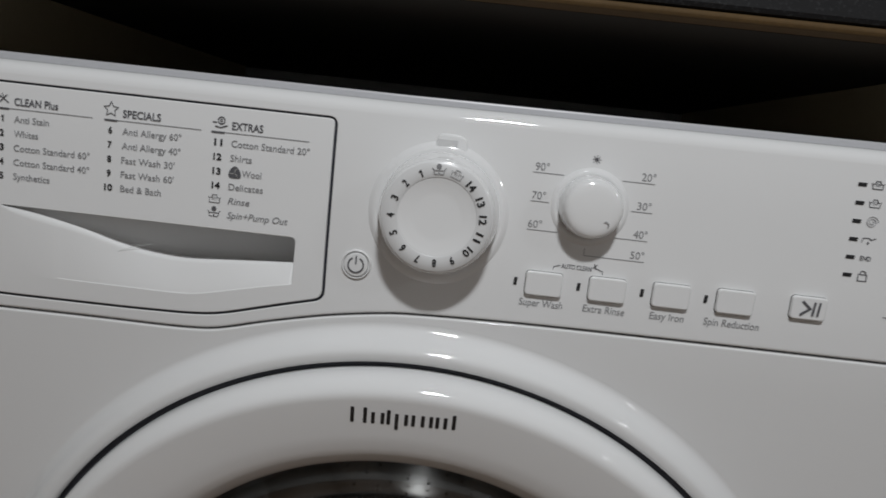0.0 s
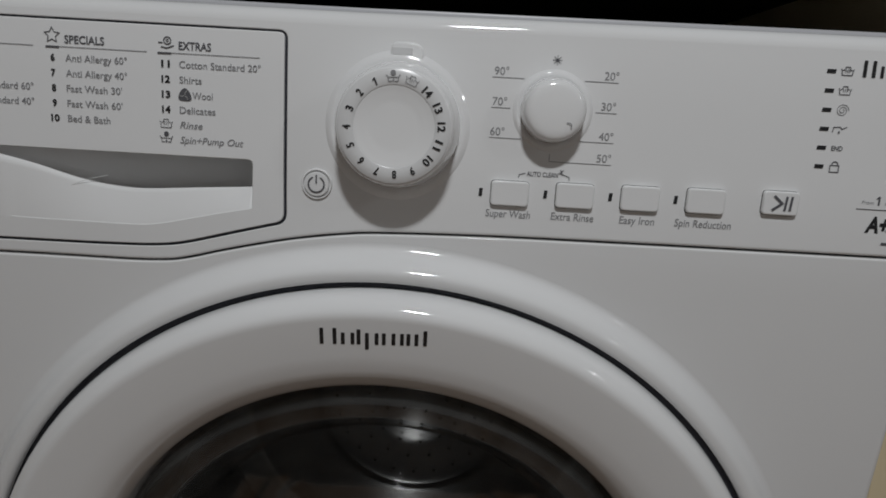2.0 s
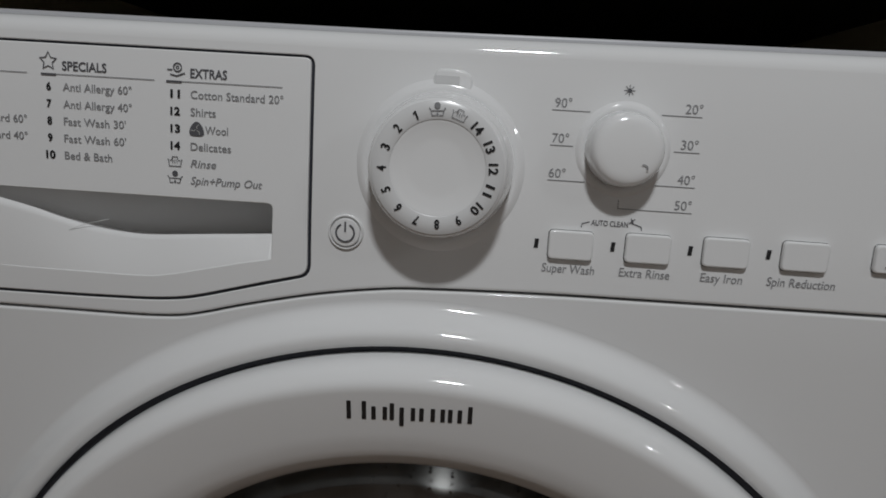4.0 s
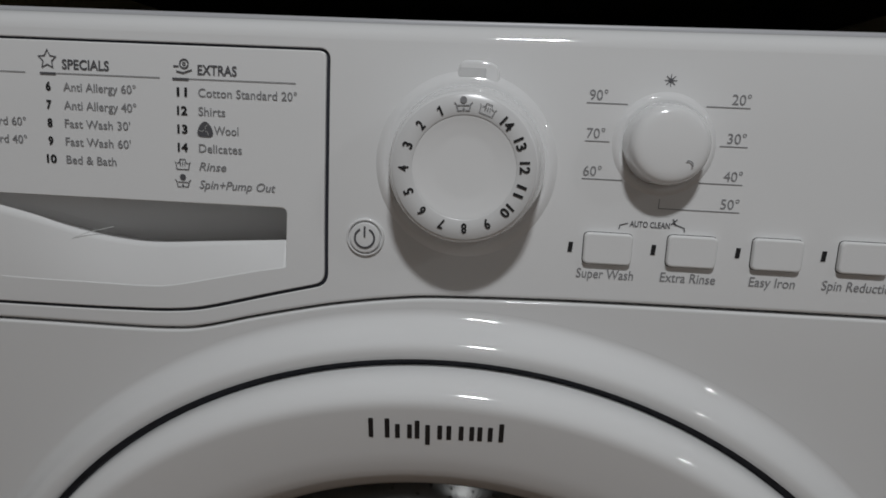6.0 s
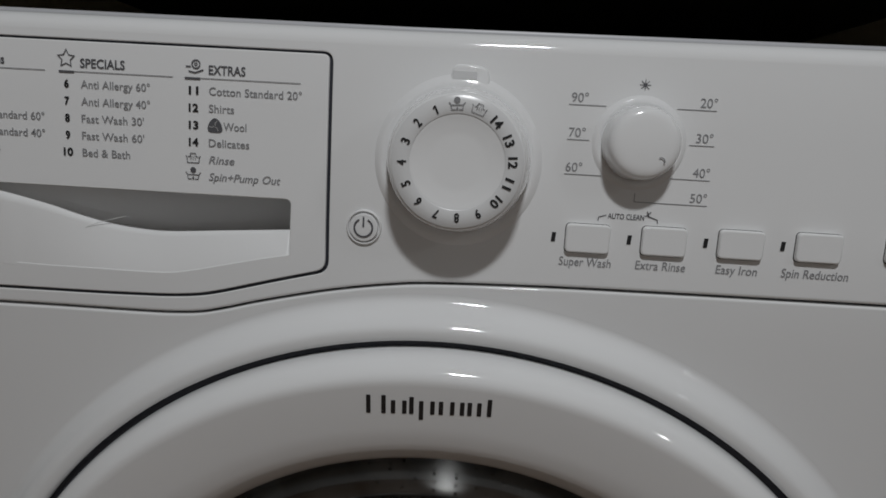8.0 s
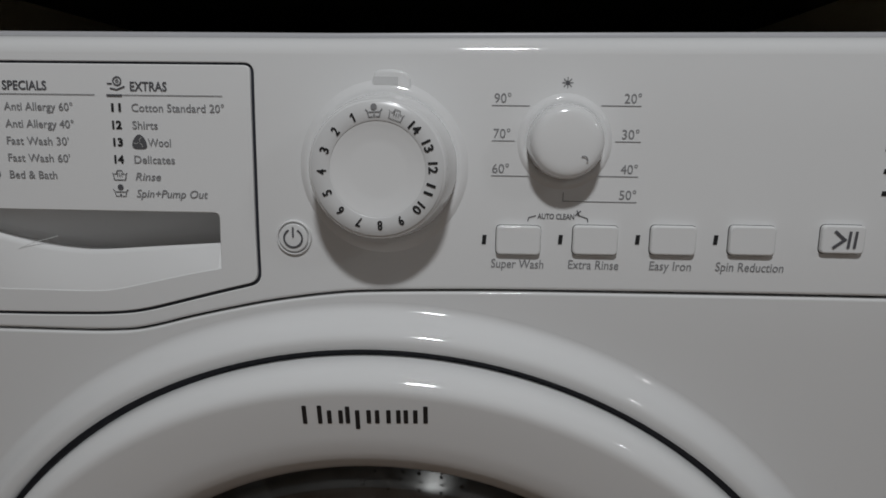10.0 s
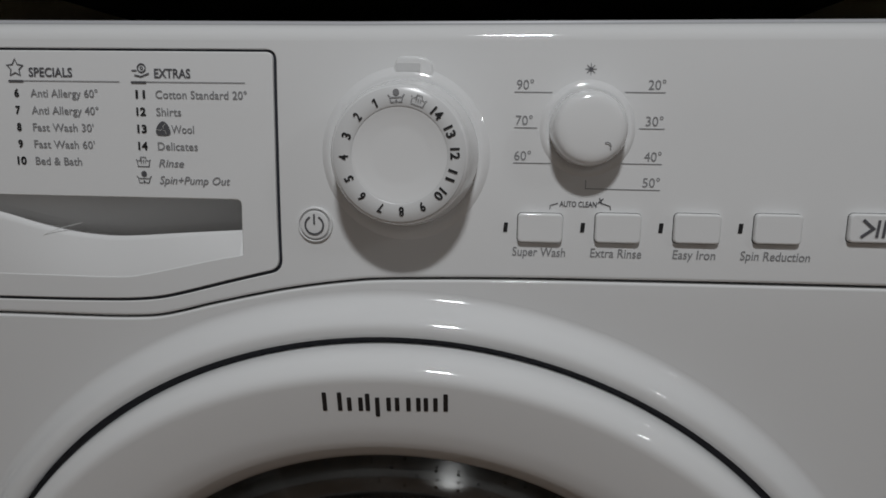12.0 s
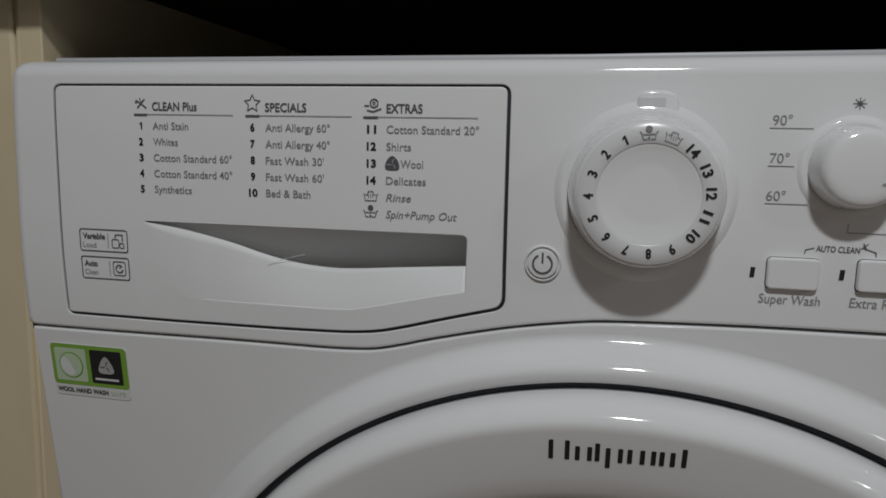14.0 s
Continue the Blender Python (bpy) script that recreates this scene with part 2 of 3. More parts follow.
def stroke(points, width, y, closed=False):
    """A printed line of even width along 2D points."""
    pts = [Vector(p) for p in points]
    n = len(pts)
    bm = bmesh.new()
    left, right = [], []
    for i, p in enumerate(pts):
        a = pts[i - 1] if (i or closed) else p
        c = pts[(i + 1) % n] if (i < n - 1 or closed) else p
        u = (p - a).normalized() if (p - a).length > 1e-9 else Vector((0, 0))
        v = (c - p).normalized() if (c - p).length > 1e-9 else Vector((0, 0))
        d = (u + v).normalized()
        k = max(0.5, d.dot(u if u.length else v))
        nrm = Vector((-d.y, d.x)) * width / 2 / k
        left.append(bm.verts.new((p.x + nrm.x, y, p.y + nrm.y)))
        right.append(bm.verts.new((p.x - nrm.x, y, p.y - nrm.y)))
    for i in range(n if closed else n - 1):
        j = (i + 1) % n
        bm.faces.new((left[i], right[i], right[j], left[j]))
    for f in bm.faces:
        f.normal_update()
        if f.normal.y > 0:
            f.normal_flip()
    return bm


def arc(cx, cz, r, a0, a1, n=20):
    return [(cx + r * math.cos(radians(a0 + (a1 - a0) * k / n)), cz + r * math.sin(radians(a0 + (a1 - a0) * k / n))) for k in range(n + 1)]


def letters(text, bold=0.0, slant=0.0):
    """The mesh of a word in the built-in font, in the x-z plane, its box from (0, 0), with its size."""
    cu = bpy.data.curves.new("word", "FONT")
    cu.body, cu.size, cu.offset, cu.shear, cu.resolution_u = text, 1.0, bold, slant, 3
    ob = bpy.data.objects.new("word", cu)
    scene.collection.objects.link(ob)
    bpy.context.view_layer.update()
    me = bpy.data.meshes.new_from_object(ob.evaluated_get(bpy.context.evaluated_depsgraph_get()))
    bpy.data.objects.remove(ob)
    bpy.data.curves.remove(cu)
    bm = bmesh.new()
    bm.from_mesh(me)
    bpy.data.meshes.remove(me)
    x0, x1 = min(v.co.x for v in bm.verts), max(v.co.x for v in bm.verts)
    for v in bm.verts:
        v.co = Vector((v.co.x - x0, 0, v.co.y))
    for f in bm.faces:
        f.normal_update()
        if f.normal.y > 0:
            f.normal_flip()
    return bm, x1 - x0


CAP = 0.70   # height of a capital in the built-in font, per unit of size


def word(text, x, z, width, cap, y, bold=0.012, slant=0.0):
    """A printed word: left end x, baseline z, width and capital height in metres."""
    bm, w = letters(text, bold, slant)
    for v in bm.verts:
        v.co = Vector((x + v.co.x * width / w, y, z + v.co.z * cap / CAP))
    return bm


def numeral(text, x, z, width, cap, y, bold):
    """A number; a lone one is drawn with its flag."""
    if text != "1":
        return word(text, x, z, width, cap, y, bold)
    w = cap * 0.2
    c = x + width / 2 + w * 0.4
    return flat([(c - w / 2, z), (c + w / 2, z), (c + w / 2, z + cap), (c - w * 0.3, z + cap), (c - w * 1.6, z + cap * 0.80), (c - w * 1.6, z + cap * 0.64),
                 (c - w / 2, z + cap * 0.76)], y)


PRINT = -0.0003

# ---- kitchen setting ----
FLOOR_Z = -0.012


def block(x0, y0, z0, x1, y1, z1, bevel=0.0):
    bm = bmesh.new()
    bmesh.ops.create_cube(bm, size=1)
    for v in bm.verts:
        v.co = Vector(((x0 + x1) / 2 + v.co.x * (x1 - x0), (y0 + y1) / 2 + v.co.y * (y1 - y0), (z0 + z1) / 2 + v.co.z * (z1 - z0)))
    if bevel:
        bmesh.ops.bevel(bm, geom=bm.edges[:], offset=bevel, segments=2, affect="EDGES", profile=0.5)
    return bm


def setting(name, bm, mat, label):
    return tagged(part(name, bm, mat, smooth=False), label, kind="structure")


setting("floor", block(-1.6, -2.6, FLOOR_Z - 0.1, 2.7, 0.75, FLOOR_Z), FLOORWOOD, "brown wooden kitchen floor")
setting("ceiling", block(-1.7, -2.7, 2.42, 2.8, 0.85, 2.52), CEILPAINT, "white painted ceiling")
setting("wall_north", block(-1.7, 0.65, FLOOR_Z, 2.8, 0.75, 2.42), WALLPAINT, "plain pale room wall, out of view behind the washing machine")
# unseen south wall, set near and pale to bounce fill onto the machine
setting("bounce_wall_south", block(-1.6, -2.0, FLOOR_Z, 2.7, -1.9, 2.42), WALLPAINT, "plain pale room wall, out of view")
setting("wall_west", block(-1.7, -2.6, FLOOR_Z, -1.6, 0.65, 2.42), WALLPAINT, "plain pale room wall, out of view")
setting("wall_east", block(2.7, -2.6, FLOOR_Z, 2.8, 0.65, 2.42), WALLPAINT, "plain pale room wall, out of view")

# worktop over the machine: speckled laminate front with a raw brown lower edge
worktop = tagged(new("worktop"), "dark speckled laminate worktop with raw chipboard lower edge", "worktop")
worktop.location = (0, 0.3, 0.8927)
bpy.context.view_layer.update()
part("laminate", block(-1.5, -0.0095, 0.8973, 1.5, 0.645, 0.931, 0.003), LAMINATE, worktop, "dark grey speckled laminate", smooth=False)
part("edge_strip", block(-1.5, -0.0088, 0.8927, 1.5, 0.008, 0.8971, 0.0018), CHIPBOARD, worktop, "raw brown chipboard edge", smooth=False)
part("underside", block(-1.5, 0.0085, 0.8929, 1.5, 0.645, 0.8971), UNDERSIDE, worktop, "raw chipboard underside with its shade darkened into the brown", smooth=False)


def side_panel(x0, x1):
    p = new("cabinet_side_panel")
    p.location = ((x0 + x1) / 2, 0.3, FLOOR_Z)
    bpy.context.view_layer.update()
    part("board", block(x0, 0.0375, FLOOR_Z, x1, 0.62, 0.8922), CREAM, p, smooth=False)
    # the front edge is rounded off on the side away from the machine
    out, near = (x0, x1) if x0 < 0 else (x1, x0)
    r, side = 0.0040, 1 if x0 < 0 else -1
    outline = [(near, 0.0374), (near, 0.0291), (near - side * 0.0006, 0.0285)]
    outline += [(out + side * r * (1 - math.sin(a)), 0.0285 + r * (1 - math.cos(a))) for a in [math.pi / 32 * k for k in range(17)]] + [(out, 0.0374)]
    bm = bmesh.new()
    low, top = [[bm.verts.new((x, y, z)) for x, y in outline] for z in (FLOOR_Z, 0.8922)]
    for k in range(len(outline)):
        j = (k + 1) % len(outline)
        f = bm.faces.new((low[k], low[j], top[j], top[k]))
        f.smooth = 2 < k < 19
    bm.faces.new(low), bm.faces.new(top)
    bmesh.ops.recalc_face_normals(bm, faces=bm.faces[:])
    part("edge_band", bm, CREAM, p, "rounded cream front edge")
    return tagged(p, "cream melamine end panel beside the washing machine", "cabinet panel", group="cabinet end panels")


side_panel(-0.3272, -0.3092)
side_panel(0.2968, 0.3148)


def base_cabinet(x0, x1):
    e = tagged(new("base_cabinet"), "cream kitchen base cabinet with a plain door", "cabinet", group="base cabinets")
    e.location = ((x0 + x1) / 2, 0.3, FLOOR_Z)
    bpy.context.view_layer.update()
    part("body", block(x0, 0.044, FLOOR_Z, x1, 0.62, 0.8920), CREAM, e, smooth=False)
    part("door", block(x0 + 0.0004, 0.0295, 0.12, x1 - 0.0004, 0.0438, 0.8890, 0.003), CREAM, e, "plain cream door", smooth=False)
    return e


base_cabinet(-0.93, -0.3274)
base_cabinet(0.3150, 0.925)

# ---- washing machine ----
machine = tagged(new("washing_machine"), "white front-loading washing machine with round door under worktop", "washing machine")
machine.location = (-0.002, 0.3, FLOOR_Z)
bpy.context.view_layer.update()
XL, XR = -0.3075, 0.2950
FL, FR = -0.3028, 0.2905   # the lower front is a little narrower
SEAM = [(-0.3075, 0.7020), (-0.253, 0.7022), (-0.203, 0.7028), (-0.176, 0.7030), (-0.138, 0.7031), (-0.1215, 0.7037), (-0.1111, 0.7048),
        (-0.0995, 0.7075), (-0.0863, 0.7112), (-0.0660, 0.7162), (-0.0457, 0.7206), (-0.0211, 0.7245), (0.0, 0.7264), (0.0508, 0.7281),
        (0.101, 0.7288), (0.180, 0.7295), (0.2950, 0.7302)]
SEAM = curve_through(SEAM, 6)
CUTS = [0.70 + 0.005 * k for k in range(14)] + [0.798 + 0.005 * k for k in range(6)]

# cabinet shell behind the front
part("casing", merge(block(FL + 0.001, 0.055, FLOOR_Z + 0.02, FL + 0.003, 0.56, 0.822), block(FR - 0.003, 0.055, FLOOR_Z + 0.02, FR - 0.001, 0.56, 0.822),
                     block(FL + 0.0032, 0.558, FLOOR_Z + 0.02, FR - 0.0032, 0.56, 0.822), block(FL + 0.0032, 0.055, FLOOR_Z + 0.02, FR - 0.0032, 0.5578, FLOOR_Z + 0.024)),
     PAINT, machine, "white enamelled cabinet", smooth=False)
for fx in (-0.26, 0.256):
    for fy in (0.1, 0.5):
        part("foot", block(fx - 0.02, fy - 0.02, FLOOR_Z, fx + 0.02, fy + 0.02, FLOOR_Z + 0.022, 0.003), GASKET, machine, "dark rubber foot", smooth=False)

# lower front with the raised collar round the door
CX, CZ = 0.0045, 0.4595
R_IN, R_OUT, RISE = 0.2412, 0.2602, 0.0132
front_outline = [(min(max(p[0], FL), FR), p[1] - 0.0013) for p in SEAM if FL - 0.012 < p[0] < FR + 0.012][::-1] + [(FL, 0.08), (FR, 0.08)]


def front_radius(p):
    return 0.012 if (p[0] < FL + 0.002 or p[0] > FR - 0.002) and p[1] < 0.7 else 0.0012


front = plate(front_outline, [circle_outline(CX, CZ, R_OUT, 192)], 0.0002, 0.05, front_radius, 4,
              [0.40 + 0.02 * k for k in range(15)] + [0.705, 0.71, 0.715, 0.72])
# the hole's own rim is replaced by the collar
collar = []
for k in range(25):
    s = k / 24
    rise = s * s * s * (10 - 15 * s + 6 * s * s)
    collar.append((R_OUT + 0.0010 - (R_OUT + 0.0010 - R_IN - 0.0042) * s, 0.0002 - (RISE + 0.0002) * rise))
collar += [(R_IN + 0.0024, -RISE + 0.0002), (R_IN + 0.0010, -RISE + 0.0010), (R_IN + 0.0002, -RISE + 0.0024), (R_IN, -RISE + 0.0040), (R_IN, 0.02)]
part("front_panel", warp(front), PAINT, machine, "white enamelled front")
part("door_collar", warp(revolve(collar, CX, CZ, 192)), PAINT, machine, "raised white collar round the door")
part("door_seal", warp(revolve([(0.2425, -0.0072), (0.2355, -0.0072), (0.2355, 0.016), (0.2425, 0.016)], CX, CZ, 160, True)), GAP, machine,
     "dark rubber seal in the door gap")

# control panel
DRAWER_OUT = rounded([(-0.2788, 0.8260), (-0.2788, 0.7102), (-0.217, 0.7101), (-0.157, 0.7106), (-0.126, 0.7114), (-0.1115, 0.7128),
                      (-0.101, 0.7152), (-0.074, 0.7227), (-0.0514, 0.7286), (-0.0519, 0.8260)],
                     [0.004, 0.003, 0, 0.01, 0.008, 0.006, 0.006, 0.008, 0.005, 0.004])


def rise(x):
    """The panel's top edge climbs slightly towards the buttons' end."""
    return 0.0085 * max(0.0, x + 0.02) ** 1.0


panel_outline = SEAM + [(XR, 0.8385 + rise(XR)), (0.14, 0.8385 + rise(0.14)), (-0.02, 0.8385), (XL, 0.8385)]


def on_rise(bm):
    """Lets a strip follow the climb of the panel's top edge."""
    bmesh.ops.bisect_plane(bm, geom=bm.verts[:] + bm.edges[:] + bm.faces[:], plane_co=(-0.02, 0, 0), plane_no=(1, 0, 0))
    for v in bm.verts:
        v.co.z += rise(v.co.x)
    return bm


lid = part("lid", on_rise(block(XL + 0.001, 0.0404, 0.8388, FR, 0.565, 0.8434, 0.002)), PAINT, machine, "white top lid", smooth=False)
part("front_trim", on_rise(block(XL + 0.001, 0.0340, 0.8388, FR, 0.0402, 0.8438, 0.0012)), LIDGREY, lid, "pale grey front trim", smooth=False)


def panel_radius(p):
    return 0.008 if p[1] > 0.80 else 0.006 if p[0] < XL + 0.001 or p[0] > XR - 0.001 else 0.0015


def drawer_hole_radius(p):
    if p[0] < -0.29 or p[0] > 0 or p[1] > 0.83:
        return panel_radius(p)
    inside = any(abs(p[0] - q[0]) < 1e-5 and abs(p[1] - q[1]) < 1e-5 for q in SEAM)
    return 0.0015 if inside else 0.0005


panel = plate(rounded(panel_outline, [0] * len(SEAM) + [0.011, 0, 0, 0.011]), [inset(DRAWER_OUT, -0.0008)], 0.0, 0.05, drawer_hole_radius, 6, CUTS)
control_panel = part("control_panel", warp(panel), PLASTIC, machine, "white plastic control panel")
# dark strips set into the two open gaps paint their shade
part("drawer_gap_shade", warp(plate(inset(DRAWER_OUT, -0.001), [inset(DRAWER_OUT, 0.0026)], 0.0014, 0.002, 0.0001, 1, CUTS)), GAP, machine, "dark strip painting the shade in the drawer gap", smooth=False)
part("seam_gap_shade", warp(plate([(p[0], p[1] + 0.003) for p in SEAM] + [(p[0], p[1] - 0.004) for p in SEAM][::-1], [], 0.0052, 0.002, 0.0001, 1)), GAP,
     machine, "dark strip painting the shade in the panel seam", smooth=False)


def along(curve, x):
    for a, b in zip(curve, curve[1:]):
        if a[0] <= x <= b[0]:
            return a[1] + (b[1] - a[1]) * (x - a[0]) / max(1e-9, b[0] - a[0])
    return curve[0][1] if x < curve[0][0] else curve[-1][1]


# detergent drawer with a scooped grip
LIP = curve_through([(-0.2300, 0.7590), (-0.2255, 0.7420), (-0.2170, 0.7290), (-0.2050, 0.7236), (-0.157, 0.7228), (-0.130, 0.7229),
                     (-0.118, 0.7243), (-0.100, 0.7284), (-0.0825, 0.7325), (-0.0690, 0.7352)], 6)
SHADE = curve_through([(-0.2300, 0.7598), (-0.210, 0.7572), (-0.186, 0.7520), (-0.171, 0.7477), (-0.157, 0.7445), (-0.143, 0.7428), (-0.128, 0.7424),
                       (-0.101, 0.7444), (-0.0690, 0.7468)], 6)
GRIP_TOP = 0.7606


grip_outline = LIP + [(-0.0686, GRIP_TOP - 0.0022), (-0.0691, GRIP_TOP - 0.0008), (-0.0703, GRIP_TOP - 0.0001), (-0.0720, GRIP_TOP), (-0.2300, GRIP_TOP)]


def grip_radius(p):
    return 0.0001 if -0.2305 < p[0] < -0.19 and 0.7235 < p[1] < 0.7607 else 0.0006


drawer = part("detergent_drawer", warp(plate([(x, z + (0.0005 if z > 0.82 else 0.0)) for x, z in inset(DRAWER_OUT, 0.0008)], [grip_outline], -0.0004, 0.02, grip_radius, 3, CUTS)), DRAWER, machine,
              "white drawer front with printed programme list")


def ramp(x, length):
    s = min(1.0, max(0.0, (x + 0.2300) / length))
    return s * s * (3 - 2 * s)


def scoop():
    """A lip that slopes gently inwards, with a finger hollow behind its upper edge."""
    bm = bmesh.new()
    cols = []
    for i in range(65):
        x = -0.2308 + (0.2308 - 0.0684) * i / 64
        d, back = 0.0062 * ramp(x, 0.09), 0.0022 + 0.026 * ramp(x, 0.11)
        lip, shade = along(LIP, x), along(SHADE, x)
        mid = max(0.794 + (shade - 0.794) * (0.306 + d) / 0.306, lip + 0.0005)
        col = []
        for k in range(9):
            s = k / 8
            over = 0.0010 if x < -0.20 else 0.0
            col.append((x, (-0.00046 if x < -0.20 else -0.0002) + d * (s ** 1.1), lip - 0.0006 - over + (mid - lip + 0.0006 + over) * s))
        col += [(x, d + 0.0003, mid + 0.00015), (x, d + 0.0010, mid), (x, d + 0.0014, mid - 0.0020), (x, back + 0.0016, mid - 0.0030),
                (x, back + 0.0020, mid + 0.0012), (x, back + 0.0020, GRIP_TOP + 0.003), (x, 0.0008, GRIP_TOP + 0.0008)]
        cols.append([bm.verts.new(c) for c in col])
    for a, b in zip(cols, cols[1:]):
        for k in range(len(a) - 1):
            f = bm.faces.new((a[k], b[k], b[k + 1], a[k + 1]))
            f.smooth = k < 8
    bm.faces.new(cols[-1])
    return bm


part("grip_recess", warp(scoop()), DRAWER, drawer, "scooped white finger grip")

part("pale_line", stroke(curve_through([(-0.1672, 0.7411), (-0.1625, 0.7432), (-0.1575, 0.7450), (-0.1520, 0.7465), (-0.1475, 0.7477)], 4), 0.0003, 0.0040), PAPER, drawer,
     "thin pale line across the grip", smooth=False)

DP = -0.0008   # print on the drawer


def printed(bm, mat, parent, name="printed_text", label=""):
    return part(name, warp(bm), mat, parent, label, smooth=False)


ROW = [0.8052, 0.7976, 0.7900, 0.7824, 0.7748, 0.7672]


def column(x_rule, x_end, heading, heading_w, entries, num_x, text_x):
    printed(word(heading, text_x - 0.0002, 0.8142, heading_w, 0.0039, DP, 0.018), INK, drawer, "heading_text", "dark grey heading")
    printed(stroke([(x_rule, 0.8123), (x_end, 0.8123)], 0.00035, DP), PALEINK, drawer, "rule_line")
    printed(stroke([(x_rule, 0.8121), (x_rule + 0.0070, 0.8121)], 0.0009, DP - 0.0001), INK, drawer, "rule_bar")
    for k, (num, text, w) in enumerate(entries):
        if num:
            printed(numeral(num, num_x - (0.0006 if num == "1" else 0.0011 * len(num)), ROW[k], 0.0016 if num == "1" else 0.0022 * len(num), 0.0034, DP, 0.035), BLACK, drawer, "number_text", "bold black number")
        slant = 0.25 if not num else 0.0
        dx = 0.0066 if text == "Wool" else 0.0
        printed(word(text, text_x + dx, ROW[k], w, 0.0035, DP, 0.006, slant), PALEINK, drawer, "programme_text")


column(-0.2335, -0.1812, "CLEAN Plus", 0.0238, [("1", "Anti Stain", 0.0190), ("2", "Whites", 0.0132), ("3", "Cotton Standard 60°", 0.0415),
       ("4", "Cotton Standard 40°", 0.0415), ("5", "Synthetics", 0.0200)], -0.2302, -0.2236)
column(-0.1748, -0.1226, "SPECIALS", 0.0205, [("6", "Anti Allergy 60°", 0.0317), ("7", "Anti Allergy 40°", 0.0317), ("8", "Fast Wash 30'", 0.0288),
       ("9", "Fast Wash 60'", 0.0288), ("10", "Bed & Bath", 0.0222)], -0.1714, -0.1648)
column(-0.1172, -0.0650, "EXTRAS", 0.0166, [("11", "Cotton Standard 20°", 0.0418), ("12", "Shirts", 0.0115), ("13", "Wool", 0.0105),
       ("14", "Delicates", 0.0185), ("", "Rinse", 0.0118), ("", "Spin+Pump Out", 0.0330)], -0.1132, -0.1062)


def star_points(cx, cz, r, n=5, inner=0.5):
    return [(cx + (r if k % 2 == 0 else r * inner) * math.sin(math.pi * k / n), cz + (r if k % 2 == 0 else r * inner) * math.cos(math.pi * k / n))
            for k in range(2 * n)]


def basin(cx, cz, w, y, line):
    """A wash tub sign: a tub with handles."""
    return [stroke([(cx - w / 2, cz + w * 0.20), (cx - w * 0.43, cz + w * 0.12), (cx - w * 0.38, cz - w * 0.26), (cx + w * 0.38, cz - w * 0.26),
                    (cx + w * 0.43, cz + w * 0.12), (cx + w / 2, cz + w * 0.20)], line, y)]


def wash_sign(cx, cz, w, y, line=0.00035):
    """A tub with a hump of foam and drops."""
    return merge(*basin(cx, cz, w, y, line), stroke([(cx - w * 0.36, cz + w * 0.12), (cx - w * 0.22, cz + w * 0.14), (cx - w * 0.16, cz + w * 0.36), (cx + w * 0.16, cz + w * 0.36),
                 (cx + w * 0.22, cz + w * 0.14), (cx + w * 0.36, cz + w * 0.12)], line, y - 0.00005),
                 *[stroke([(cx + w * q, cz + w * 0.20), (cx + w * q * 1.3, cz - w * 0.06)], line * 0.8, y - 0.0001) for q in (-0.12, 0.0, 0.12)])


def pump_sign(cx, cz, w, y, line=0.00035):
    return merge(stroke([(cx - w / 2, cz + w * 0.22), (cx - w * 0.40, cz + w * 0.12), (cx - w * 0.32, cz - w * 0.22), (cx - w * 0.1, cz - w * 0.22)], line, y),
                 stroke([(cx + w / 2, cz + w * 0.22), (cx + w * 0.40, cz + w * 0.12), (cx + w * 0.32, cz - w * 0.22), (cx + w * 0.1, cz - w * 0.22)], line, y),
                 flat(circle_outline(cx, cz + w * 0.36, w * 0.19, 16), y),
                 stroke([(cx - w * 0.34, cz + w * 0.06), (cx + w * 0.34, cz + w * 0.06)], line, y),
                 flat(star_points(cx, cz - w * 0.16, w * 0.13, 2, 0.6), y))


printed(stroke(star_points(-0.1714, 0.8178, 0.0040), 0.00045, DP, True), INK, drawer, "star_symbol")
printed(merge(stroke([(-0.2318, 0.8152), (-0.2278, 0.8195)], 0.0006, DP), stroke([(-0.2325, 0.8190), (-0.2295, 0.8172), (-0.2268, 0.8152)], 0.0006, DP - 0.00005),
              stroke([(-0.2305, 0.8200), (-0.2298, 0.8185)], 0.0005, DP), stroke([(-0.2330, 0.8180), (-0.2318, 0.8180)], 0.0008, DP)),
        INK, drawer, "sparkle_symbol")
printed(merge(stroke(arc(-0.1122, 0.8183, 0.0018, 0, 350, 16), 0.0006, DP), stroke(arc(-0.1122, 0.8183, 0.0006, 0, 350, 8), 0.0004, DP),
              stroke([(-0.1168, 0.8172), (-0.1145, 0.8172)], 0.0006, DP), stroke([(-0.1155, 0.8152), (-0.1125, 0.8146), (-0.1088, 0.8160)], 0.0006, DP - 0.00005)),
        INK, drawer, "hand_symbol")
WX = -0.1034
printed(flat(rounded([(WX - 0.0038, ROW[2] - 0.0012), (WX + 0.0038, ROW[2] - 0.0012), (WX + 0.0028, ROW[2] + 0.0032), (WX, ROW[2] + 0.0058), (WX - 0.0028, ROW[2] + 0.0032)],
                     [0.0026, 0.0026, 0.0018, 0.0024, 0.0018]), DP),
        INK, drawer, "wool_symbol", "rounded dark grey wool sign")
for turn in (0, 120, 240):
    printed(stroke([(WX + r * math.sin(radians(turn + b)), ROW[2] + 0.0016 + r * math.cos(radians(turn + b))) for r, b in ((0.0004, 40), (0.0013, 5), (0.0026, 25))], 0.00035, DP - 0.0002),
            EMBLEM, drawer, "wool_symbol_line")
printed(wash_sign(-0.1134, ROW[4] + 0.0018, 0.0068, DP), INK, drawer, "rinse_symbol")
